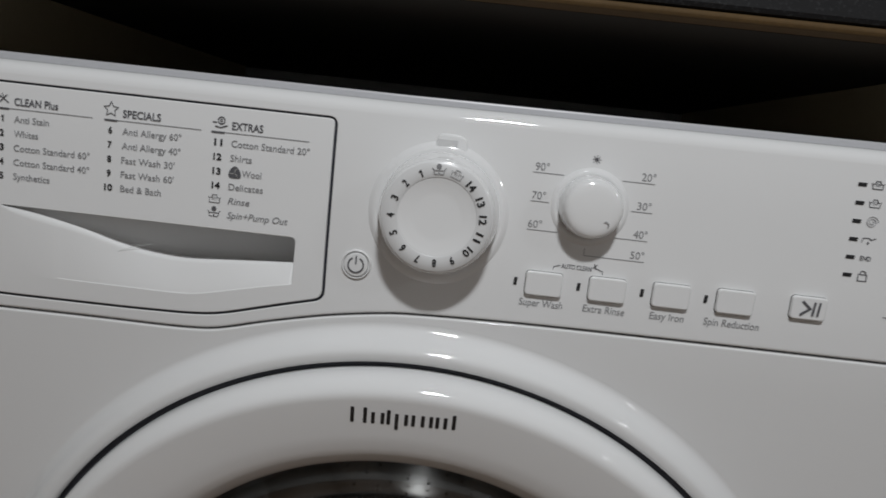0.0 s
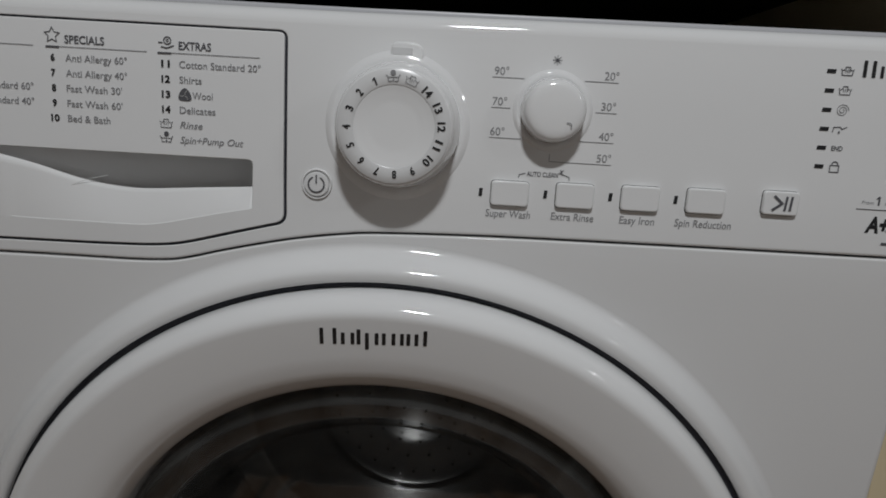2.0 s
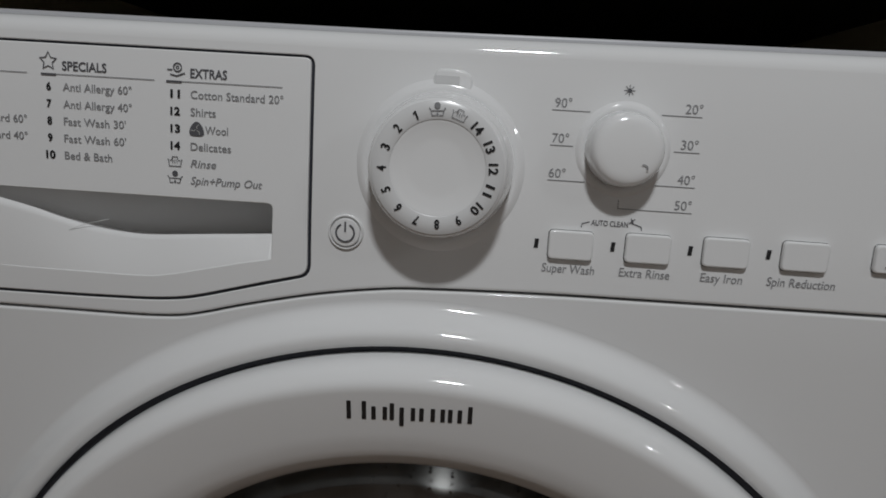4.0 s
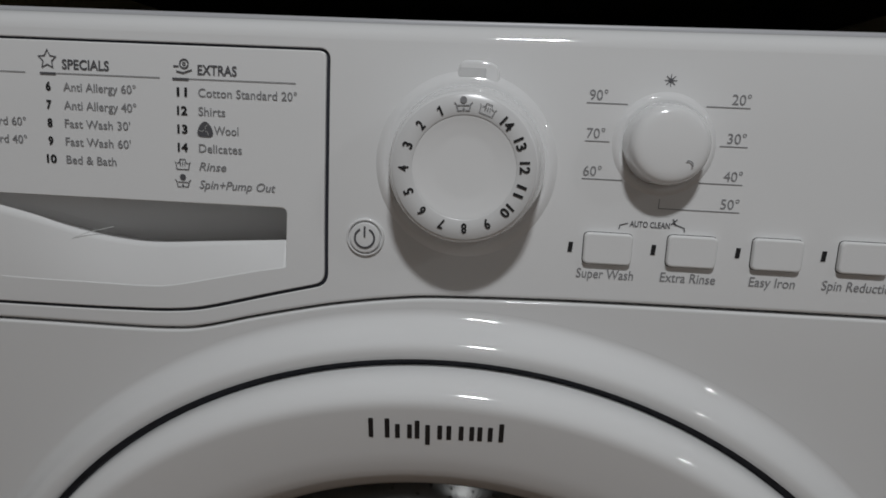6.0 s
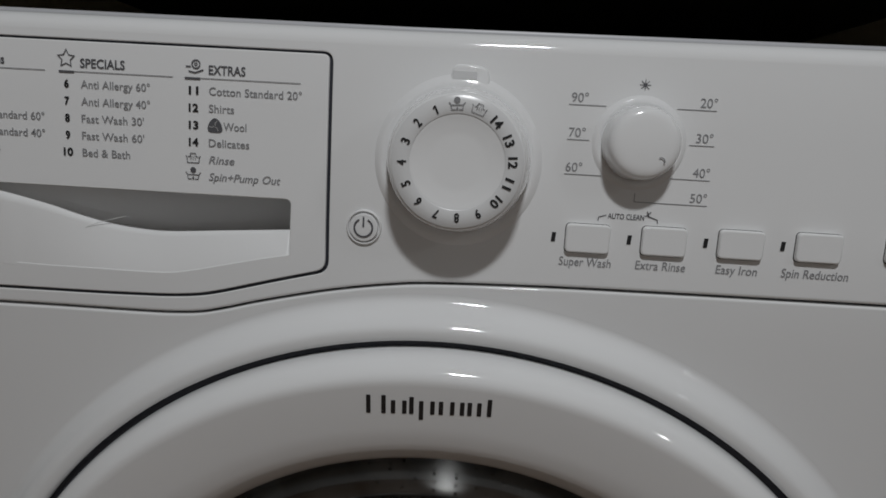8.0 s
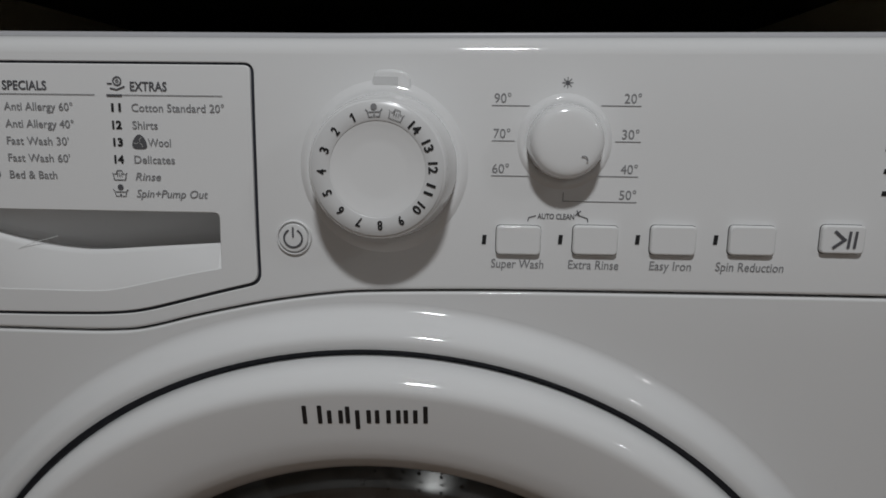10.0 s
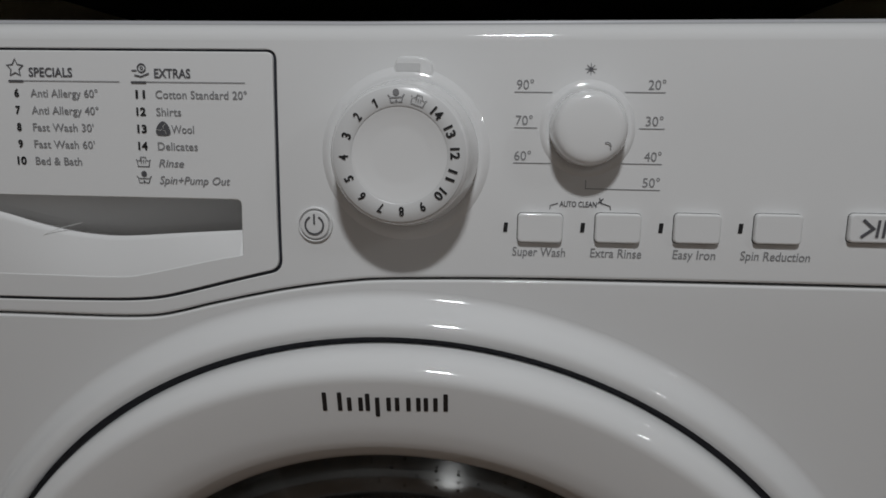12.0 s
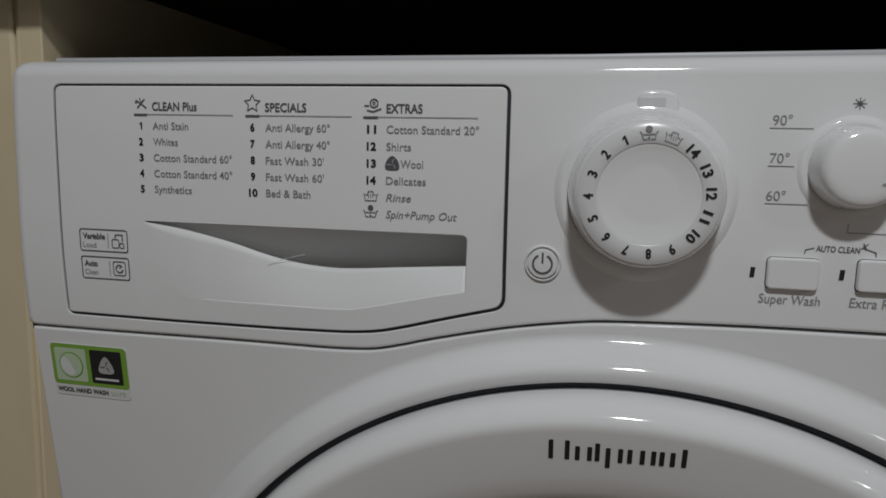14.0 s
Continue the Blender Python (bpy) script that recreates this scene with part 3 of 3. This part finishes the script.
printed(pump_sign(-0.1134, ROW[5] + 0.0018, 0.0070, DP), INK, drawer, "pump_symbol")


def feature_badge(z0, z1, first, second, sign):
    x0, x1 = -0.2672, -0.2402
    printed(stroke(box_outline(x0, z0, x1, z1, 0.0014), 0.0005, DP, True), INK, drawer, "badge_frame")
    printed(word(first, x0 + 0.0016, z1 - 0.0048, 0.0128 if len(first) > 5 else 0.0075, 0.0028, DP, 0.03), INK, drawer, "badge_text")
    printed(word(second, x0 + 0.0016, z1 - 0.0092, 0.0075, 0.0026, DP, 0.0), PALEINK, drawer, "badge_text")
    printed(stroke([(x0 + 0.0160, z0 + 0.0018), (x0 + 0.0160, z1 - 0.0018)], 0.0003, DP), PALEINK, drawer, "badge_rule")
    printed(sign(x0 + 0.0215, (z0 + z1) / 2), INK, drawer, "badge_symbol")


feature_badge(0.7442, 0.7552, "Variable", "Load", lambda x, z: merge(stroke(box_outline(x - 0.0032, z - 0.0034, x + 0.0006, z + 0.0008, 0.0008), 0.0004, DP, True),
              stroke(box_outline(x + 0.0012, z - 0.0034, x + 0.0034, z - 0.0010, 0.0006), 0.0004, DP, True),
              stroke([(x - 0.0015, z + 0.0012), (x - 0.0010, z + 0.0032), (x + 0.0028, z + 0.0032), (x + 0.0026, z)], 0.0005, DP)))
feature_badge(0.7300, 0.7412, "Auto", "Clean", lambda x, z: merge(stroke(box_outline(x - 0.0034, z - 0.0034, x + 0.0034, z + 0.0036, 0.0012), 0.0004, DP, True),
              stroke(arc(x, z, 0.0019, 60, 350, 16), 0.0006, DP), stroke([(x, z + 0.0003), (x + 0.0016, z + 0.0016)], 0.0005, DP)))

# ---- programme dial ----
KX, KZ = 0.0066, 0.7827
FACE = -0.0222
dial = part("programme_dial", revolve(round_profile([(0.0320, 0.0005), (0.0317, -0.0036), (0.0290, -0.0202), (0.0278, FACE), (0.0200, FACE), (0.0172, FACE + 0.0006),
                                                       (0.0120, FACE + 0.0013), (0.0, FACE + 0.0016)], 0.0015, 5), KX, KZ, 128), CLEARISH, machine,
            "round white programme dial with numbers")
part("number_ring", revolve([(0.0275, FACE - 0.0001), (0.0272, FACE - 0.0004), (0.0204, FACE - 0.0004), (0.0198, FACE - 0.0001)], KX, KZ, 128), DIALGREY, dial, "pale grey number ring")
part("dial_surround", revolve(round_profile([(0.0382, 0.0006), (0.0370, -0.0001), (0.0354, -0.0010), (0.0338, -0.0015), (0.0316, -0.0010)],
                                            0.0022, 6), KX - 0.0004, KZ - 0.0004, 128), PLASTIC, dial, "glossy white raised surround")
part("pointer_housing", warp(plate(rounded([(KX - 0.0066, 0.8140), (KX + 0.0118, 0.8140), (KX + 0.0112, 0.8222), (KX + 0.0064, 0.8244), (KX - 0.0046, 0.8244)], 0.0034), [],
                                  -0.0012, 0.006, 0.0014, 6)), PLASTIC, dial, "glossy white bump over the pointer")
part("pointer_window", warp(plate(box_outline(KX - 0.0046, 0.8178, KX + 0.0060, 0.8214, 0.0006), [], -0.0014, 0.001, 0.0001, 1)), WINDOWGREY, dial,
     "small translucent pointer window")


def on_dial(bm, angle, r):
    """Turns a sign drawn round the origin so that its head points outwards at that angle."""
    m = Matrix.Translation((KX, 0, KZ)) @ Matrix.Rotation(radians(90 - angle), 4, "Y") @ Matrix.Translation((0, 0, r))
    bmesh.ops.transform(bm, matrix=m, verts=bm.verts)
    return bm


DF = FACE - 0.0008
for k in range(14):
    n = str(k + 1)
    w = 0.0021 * len(n) + (0.0004 if len(n) > 1 else 0)
    w = 0.0017 if n == "1" else w
    ang = 115.5 + 22.5 * k
    part("dial_number", on_dial(numeral(n, -w / 2, -0.00185, w, 0.0037, DF, 0.03), ang, 0.0230), BLACK, dial, "bold black number", smooth=False)
part("dial_pump_symbol", on_dial(pump_sign(0, -0.0004, 0.0068, DF, 0.0004), 93, 0.0233), PALEINK, dial, smooth=False)
part("dial_rinse_symbol", on_dial(wash_sign(0, 0, 0.0066, DF, 0.0003), 70.5, 0.0231), PALEINK, dial, smooth=False)

# ---- temperature knob ----
TX, TZ = 0.0846, 0.7948
temp = part("temperature_knob", revolve(round_profile([(0.0164, 0.0005), (0.0161, -0.0030), (0.0153, -0.0125), (0.0130, -0.0151), (0.0, -0.0160)], 0.0042, 8),
                                        TX, TZ, 96), CLEARISH, machine, "round white temperature knob")
part("knob_surround", revolve(round_profile([(0.0214, 0.0006), (0.0203, 0.0), (0.0190, -0.0008), (0.0178, -0.0010), (0.0168, -0.0006), (0.0158, 0.0)],
                                            0.001, 4), TX, TZ - 0.0003, 96), PLASTIC, temp, "raised white surround")
part("pointer_mark", merge(stroke(arc(TX + 0.0064, TZ - 0.0071, 0.0016, -20, 120, 8), 0.0005, -0.0160)), PALEINK, temp, "small grey pointer mark", smooth=False)

CP = PRINT
for txt, x, z, x0, x1 in (("90°", 0.0540, 0.8104, 0.0530, 0.0692), ("70°", 0.0540, 0.7954, 0.0534, 0.0632), ("60°", 0.0538, 0.7803, 0.0534, 0.0697),
                          ("20°", 0.1092, 0.8108, 0.0995, 0.1164), ("30°", 0.1090, 0.7957, 0.1062, 0.1170), ("40°", 0.1092, 0.7808, 0.0995, 0.1168),
                          ("50°", 0.1092, 0.7697, 0.0850, 0.1168)):
    printed(word(txt, x, z + 0.0006, 0.0072, 0.0040, CP, 0.0), PALEINK, control_panel, "temperature_text")
    pts = [(x0, z - 0.0006), (x1, z - 0.0006)]
    if txt == "50°":
        pts = [(x0, z + 0.0032)] + pts
    printed(stroke(pts, 0.00032, CP), PALEINK, control_panel, "temperature_line")
printed(merge(*[stroke([(0.0850 + 0.0007 * math.cos(a), 0.8196 + 0.0007 * math.sin(a)), (0.0850 + 0.0024 * math.cos(a), 0.8196 + 0.0024 * math.sin(a))], 0.0003, CP)
                for a in [math.pi / 4 * k for k in range(8)]], flat(circle_outline(0.0850, 0.8196, 0.0009, 12), CP)), INK, control_panel, "cold_symbol")

# ---- buttons and indicators ----


def button(x, z, w, h):
    return part("push_button", warp(plate(rounded([(x, z), (x + w, z), (x + w, z + h), (x, z + h)], 0.0022), [], -0.0026, 0.006, 0.0009, 3)), PLASTIC, machine,
                "small white rounded push button")


# dark plate just proud of the panel, painting the shade line round a button
def shade_rim(x, z, w, h):
    return part("button_shade_rim", warp(plate(rounded([(x - 0.0003, z - 0.0004), (x + w + 0.0002, z - 0.0004), (x + w + 0.0002, z + h + 0.0002),
                                                   (x - 0.0003, z + h + 0.0002)], 0.0024), [], -0.0002, 0.001, 0.0001, 1)), GASKET, machine, smooth=False)


LABELS = [("Super Wash", 0.0233), ("Extra Rinse", 0.0222), ("Easy Iron", 0.0182), ("Spin Reduction", 0.0292)]
for k, (text, w) in enumerate(LABELS):
    bx, bz = 0.0556 + 0.0336 * k, 0.7450 + 0.0007 * k
    shade_rim(bx + 0.0007, bz, 0.0196, 0.0130)
    button(bx + 0.0007, bz, 0.0196, 0.0130)
    part("indicator_light", warp(plate([(bx - 0.0056, bz + 0.0042), (bx - 0.0038, bz + 0.0042), (bx - 0.0035, bz + 0.0084), (bx - 0.0053, bz + 0.0084)],
                                       [], -0.0004, 0.001, 0.0001, 1)), BLACK, machine, "small unlit black indicator", smooth=False)
    cx = bx + 0.0098 + (0.0006 if k < 3 else 0.0012)
    printed(word(text, cx - w / 2, 0.7387 + 0.0003 * k, w, 0.0040, CP, 0.004, 0.06), PALEINK, control_panel, "button_text")
printed(word("AUTO CLEAN", 0.0742, 0.7611, 0.0160, 0.0024, CP, 0.012), INK, control_panel, "auto_clean_text")
printed(merge(stroke([(0.0700, 0.7598), (0.0703, 0.7615), (0.0735, 0.7625)], 0.0004, CP), stroke([(0.0962, 0.7600), (0.0960, 0.7616), (0.0915, 0.7632)], 0.0004, CP),
              stroke([(0.0905, 0.7628), (0.0930, 0.7650)], 0.0004, CP - 0.0001), stroke([(0.0925, 0.7626), (0.0912, 0.7652)], 0.0004, CP - 0.0002)),
        INK, control_panel, "auto_clean_bracket")
shade_rim(0.1957, 0.7488, 0.0182, 0.0124)
play = button(0.1957, 0.7488, 0.0182, 0.0124)
tagged(play, "white start and pause button")
PY = -0.0030 + lean(0.754)
part("start_symbol", merge(stroke([(0.2007, 0.7588), (0.2051, 0.7551), (0.2003, 0.7514)], 0.0013, PY), stroke([(0.2073, 0.7588), (0.2067, 0.7514)], 0.0012, PY),
                           stroke([(0.2099, 0.7588), (0.2093, 0.7514)], 0.0012, PY)), INK, play, smooth=False)

power = part("power_button", warp(revolve(round_profile([(0.0065, 0.002), (0.0065, -0.0014), (0.0062, -0.0018), (0.0, -0.0020)], 0.0006, 3), -0.0346, 0.7502, 48)),
             PLASTIC, machine, "round white power button")
part("button_rim", warp(revolve(round_profile([(0.0083, 0.0004), (0.0078, -0.0013), (0.0072, -0.0013), (0.0068, 0.0012)], 0.0004, 3), -0.0346, 0.7502, 48)), PLASTIC, power)
part("power_symbol", warp(merge(stroke(arc(-0.0346, 0.7502, 0.0041, 118, 422, 28), 0.0008, -0.0023), stroke([(-0.0346, 0.7506), (-0.0346, 0.7552)], 0.0008, -0.0024))),
     INK, power, smooth=False)

for k in range(6):
    z = 0.8220 - 0.0094 * k
    x = 0.2206 + 0.0002 * k
    part("indicator_light", warp(plate([(x - 0.0023, z - 0.0010), (x + 0.0021, z - 0.0010), (x + 0.0024, z + 0.0010), (x - 0.0020, z + 0.0010)], [], -0.0004, 0.001, 0.0001, 1)),
         BLACK, machine, "small unlit black indicator", smooth=False)
    sx = x + 0.0078
    sign = [lambda: wash_sign(sx, z, 0.0064, CP, 0.0005), lambda: wash_sign(sx, z, 0.0064, CP, 0.0004),
            lambda: stroke([(sx + 0.0032 * (1 - j / 40) * math.cos(j * 0.42), z + 0.0032 * (1 - j / 40) * math.sin(j * 0.42)) for j in range(34)], 0.00035, CP),
            lambda: merge(stroke([(sx - 0.0035, z - 0.0014), (sx - 0.0030, z + 0.0010), (sx + 0.0002, z + 0.0012), (sx + 0.0012, z + 0.0002), (sx + 0.0036, z + 0.0014)], 0.0005, CP),
                          flat(star_points(sx - 0.0002, z - 0.0014, 0.0010, 2, 0.6), CP)), lambda: word("END", sx - 0.0028, z - 0.0012, 0.0056, 0.0024, CP, 0.02),
            lambda: merge(stroke(box_outline(sx - 0.0022, z - 0.0026, sx + 0.0022, z + 0.0008), 0.0005, CP, True),
                          stroke(arc(sx, z + 0.0012, 0.0015, -10, 190, 12), 0.0005, CP - 0.0001))][k]
    printed(sign(), INK if k != 2 else PALEINK, control_panel, "stage_symbol")


def bars(rows, y, mat, parent, name, label=""):
    for x0, z0, x1, z1 in rows:
        part(name, warp(flat(box_outline(x0, z0, x1, z1, min(x1 - x0, z1 - z0) * 0.25), y)), mat, parent, label, smooth=False)


# product name and rating: unreadable or brand lettering as plain bars
bars([(0.2360, 0.8198, 0.2378, 0.8280), (0.2404, 0.8198, 0.2422, 0.8280), (0.2446, 0.8198, 0.2462, 0.8256), (0.2482, 0.8178, 0.2498, 0.8256),
      (0.2518, 0.8198, 0.2534, 0.8256), (0.2552, 0.8198, 0.2568, 0.8256)], CP, BLACK, control_panel, "name_bar", "plain dark bar of the product name")
printed(word("From", 0.2462, 0.7572, 0.0062, 0.0018, CP, 0.0, 0.2), PALEINK, control_panel, "rating_text")
printed(numeral("1", 0.2535, 0.7568, 0.0022, 0.0046, CP, 0.02), INK, control_panel, "rating_text")
printed(word("to", 0.2580, 0.7572, 0.0030, 0.0018, CP, 0.0, 0.2), PALEINK, control_panel, "rating_text")
printed(word("6kg", 0.2630, 0.7568, 0.0100, 0.0052, CP, 0.02, 0.2), INK, control_panel, "rating_text")
printed(stroke([(0.2440, 0.7545), (0.2840, 0.7545)], 0.0004, CP), INK, control_panel, "rating_line")
printed(word("A+", 0.2503, 0.7428, 0.0122, 0.0080, CP, 0.04, 0.15), BLACK, control_panel, "rating_text")
printed(word("Class", 0.2608, 0.7432, 0.0060, 0.0018, CP, 0.0, 0.15), PALEINK, control_panel, "rating_text")
bars([(0.2600, 0.7362, 0.2760, 0.7376)], CP, INK, control_panel, "model_bar", "plain dark bar of small print")

# ---- sticker on the lower front ----
FS = 0.0000
sticker = part("wool_sticker", warp(plate(box_outline(-0.2934, 0.6633, -0.2475, 0.6928, 0.0026), [], FS - 0.0002, 0.0003, 0.0001, 1)), PAPER, machine,
               "green, white and black wool care sticker", smooth=False)
part("green_field", warp(flat(box_outline(-0.2932, 0.6697, -0.2477, 0.6926, 0.0024), FS - 0.0004)), GREEN, sticker, smooth=False)
part("pale_square", warp(flat(box_outline(-0.2909, 0.6719, -0.2720, 0.6905, 0.0012), FS - 0.0006)), PALEGREEN, sticker, smooth=False)
part("disc_rim", warp(flat(circle_outline(-0.2813, 0.6810, 0.0073, 32), FS - 0.0008)), GREEN, sticker, smooth=False)
part("pale_disc", warp(flat(circle_outline(-0.2813, 0.6810, 0.0067, 32), FS - 0.0010)), PALEGREEN, sticker, smooth=False)
part("pale_drop", warp(flat(rounded([(-0.2872, 0.6833), (-0.2850, 0.6861), (-0.2816, 0.6829), (-0.2786, 0.6765), (-0.2810, 0.6749), (-0.2846, 0.6761), (-0.2870, 0.6793)], 0.0014),
                            FS - 0.0012)), PAPER, sticker, smooth=False)
part("black_square", warp(flat(box_outline(-0.2695, 0.6719, -0.2508, 0.6905, 0.0010), FS - 0.0006)), STICKBLACK, sticker, smooth=False)
part("wool_emblem", warp(flat(rounded([(-0.2656, 0.6776), (-0.2548, 0.6776), (-0.2566, 0.6834), (-0.2602, 0.6884), (-0.2638, 0.6834)], [0.0040, 0.0040, 0.0034, 0.0034, 0.0034]),
                              FS - 0.0008)), EMBLEM, sticker, "pale rounded triangle", smooth=False)
for turn in (0, 120, 240):
    part("emblem_line", warp(stroke([(-0.2602 + r * math.sin(radians(turn + b)), 0.6817 + r * math.cos(radians(turn + b))) for r, b in ((0.0006, 40), (0.0018, 10), (0.0034, 28))], 0.0004, FS - 0.0010)),
         STICKBLACK, sticker, smooth=False)
part("emblem_bar", warp(flat(box_outline(-0.2674, 0.6738, -0.2532, 0.6750), FS - 0.0008)), RINGGREY, sticker, smooth=False)
part("sticker_text", warp(word("WOOL HAND WASH", -0.2919, 0.6654, 0.0310, 0.0026, FS - 0.0005, 0.03)), STICKBLACK, sticker, smooth=False)
part("sticker_text", warp(word("SAFE", -0.2593, 0.6654, 0.0090, 0.0026, FS - 0.0005, 0.0)), PALEGREEN, sticker, smooth=False)

part("scuff_mark", warp(merge(stroke([(-0.1640, 0.6528), (-0.1622, 0.6536), (-0.1600, 0.6540)], 0.0004, -0.0002), stroke([(-0.1665, 0.6500), (-0.1655, 0.6508)], 0.0003, -0.0002))),
     RINGGREY, machine, "faint scuff on the enamel", smooth=False)

# ---- door ----
DOOR = round_profile([(0.2378, 0.020), (0.2378, -0.0106), (0.2368, -0.0170), (0.2342, -0.0230), (0.2285, -0.0277), (0.2000, -0.0225), (0.1905, -0.0192),
                      (0.1832, -0.0132), (0.1788, -0.0060), (0.1766, 0.0100)], 0.004, 5)
door = part("door", warp(revolve(DOOR, CX, CZ, 192)), DOORWHITE, machine, "round white door with a dark glass bowl")


def glass_shell(rim, bowl, shift):
    """A turned bowl whose deep end is cut off by a slanting flat above its middle."""
    deep = revolve(round_profile(bowl, 0.004, 5), CX, CZ, 128)
    cut = bmesh.ops.bisect_plane(deep, geom=deep.verts[:] + deep.edges[:] + deep.faces[:], plane_co=(CX, 0.021 + shift, 0.600), plane_no=(0, 0.078, 0.0525), clear_outer=True)
    bmesh.ops.triangle_fill(deep, use_beauty=True, edges=[e for e in cut["geom_cut"] if isinstance(e, bmesh.types.BMEdge)])
    return merge(revolve(round_profile(rim, 0.004, 5), CX, CZ, 128), deep)


RIM = [(0.1770, 0.0040), (0.1755, -0.0030), (0.1722, -0.0070), (0.1660, -0.0085), (0.1590, -0.0068), (0.1520, 0.0000), (0.1430, 0.0160)]
BOWL = [(0.1430, 0.0160), (0.1390, 0.0380), (0.1340, 0.0580), (0.1250, 0.0690), (0.1120, 0.0715), (0.1060, 0.0690), (0.0990, 0.0690), (0.0940, 0.0720), (0.0600, 0.0735), (0.0, 0.0730)]
glass = part("door_glass", warp(merge(glass_shell(RIM, BOWL, 0.0), glass_shell([(r - 0.002, y + 0.004) for r, y in RIM], [(max(0.0, r - 0.002), y + 0.004) for r, y in BOWL], 0.004))),
             GLASS, door, "dark clear glass bowl")
glass.visible_shadow = False
part("gasket", warp(revolve(round_profile([(0.186, 0.030), (0.172, 0.034), (0.166, 0.050), (0.172, 0.075), (0.168, 0.095), (0.185, 0.105)], 0.006, 4), CX, CZ, 96)), GASKET,
     machine, "grey rubber door gasket")
drum = part("drum", warp(revolve(round_profile([(0.175, 0.106), (0.215, 0.112), (0.235, 0.13), (0.235, 0.36), (0.20, 0.385), (0.118, 0.379), (0.112, 0.372), (0.105, 0.371), (0.06, 0.376), (0.0, 0.366)], 0.008, 4), CX, CZ, 96)),
            STEEL, machine, "perforated steel drum")


def drum_holes():
    bm = bmesh.new()
    for r in (0.018, 0.036, 0.054, 0.072, 0.092):
        n = int(2 * math.pi * r / 0.024)
        for k in range(n):
            a = 2 * math.pi * k / n + r * 40
            c = Vector((CX + r * math.cos(a), 0.368 if r < 0.11 else 0.376, CZ + r * math.sin(a)))
            vs = [bm.verts.new(c + Vector((0.0022 * math.cos(q), 0, 0.0022 * math.sin(q)))) for q in [math.pi / 3 * j for j in range(6)]]
            bm.faces.new(vs)
    return bm


tagged(part("drum_holes", warp(drum_holes()), HOLE, drum, smooth=False), kind="stuff")

# maker's name on the door as plain upright bars
x0 = -0.0276
bw = 0.0020
LETTERS = [(0.0, 0.0085, 2), (0.0107, 0.0068, 3), (0.0186, 0.0, 4), (0.0228, 0.0068, 5), (0.0313, 0.0068, 3), (0.0404, 0.0, 1), (0.0436, 0.0060, 3), (0.0520, 0.0, 4)]
Z0 = 0.6703
bar_rows = []
for dx, w, form in LETTERS:
    dx, w = dx * 1.035, w * 1.035
    top = {2: 0.0096, 3: 0.0070, 4: 0.0090, 5: 0.0070, 1: 0.0070}[form]
    low = -0.0030 if form == 5 else 0.0
    bar_rows.append((x0 + dx, Z0 + low, x0 + dx + bw, Z0 + top))
    if w:
        bar_rows.append((x0 + dx + w - bw, Z0, x0 + dx + w, Z0 + (0.0096 if form == 2 else 0.0070)))
for bx0, bz0, bx1, bz1 in bar_rows:
    bm = flat(box_outline(bx0, bz0, bx1, bz1, bw * 0.25), 0.0)
    for v in bm.verts:
        v.co.z += 0.045 * v.co.x   # the name sits slightly turned
        v.co.y = -0.0280 + 0.0064 / 0.0350 * (0.2285 - math.hypot(v.co.x - CX, v.co.z - CZ))
    part("name_bar", warp(bm), BLACK, door, "plain black bar of the maker's name", smooth=False)
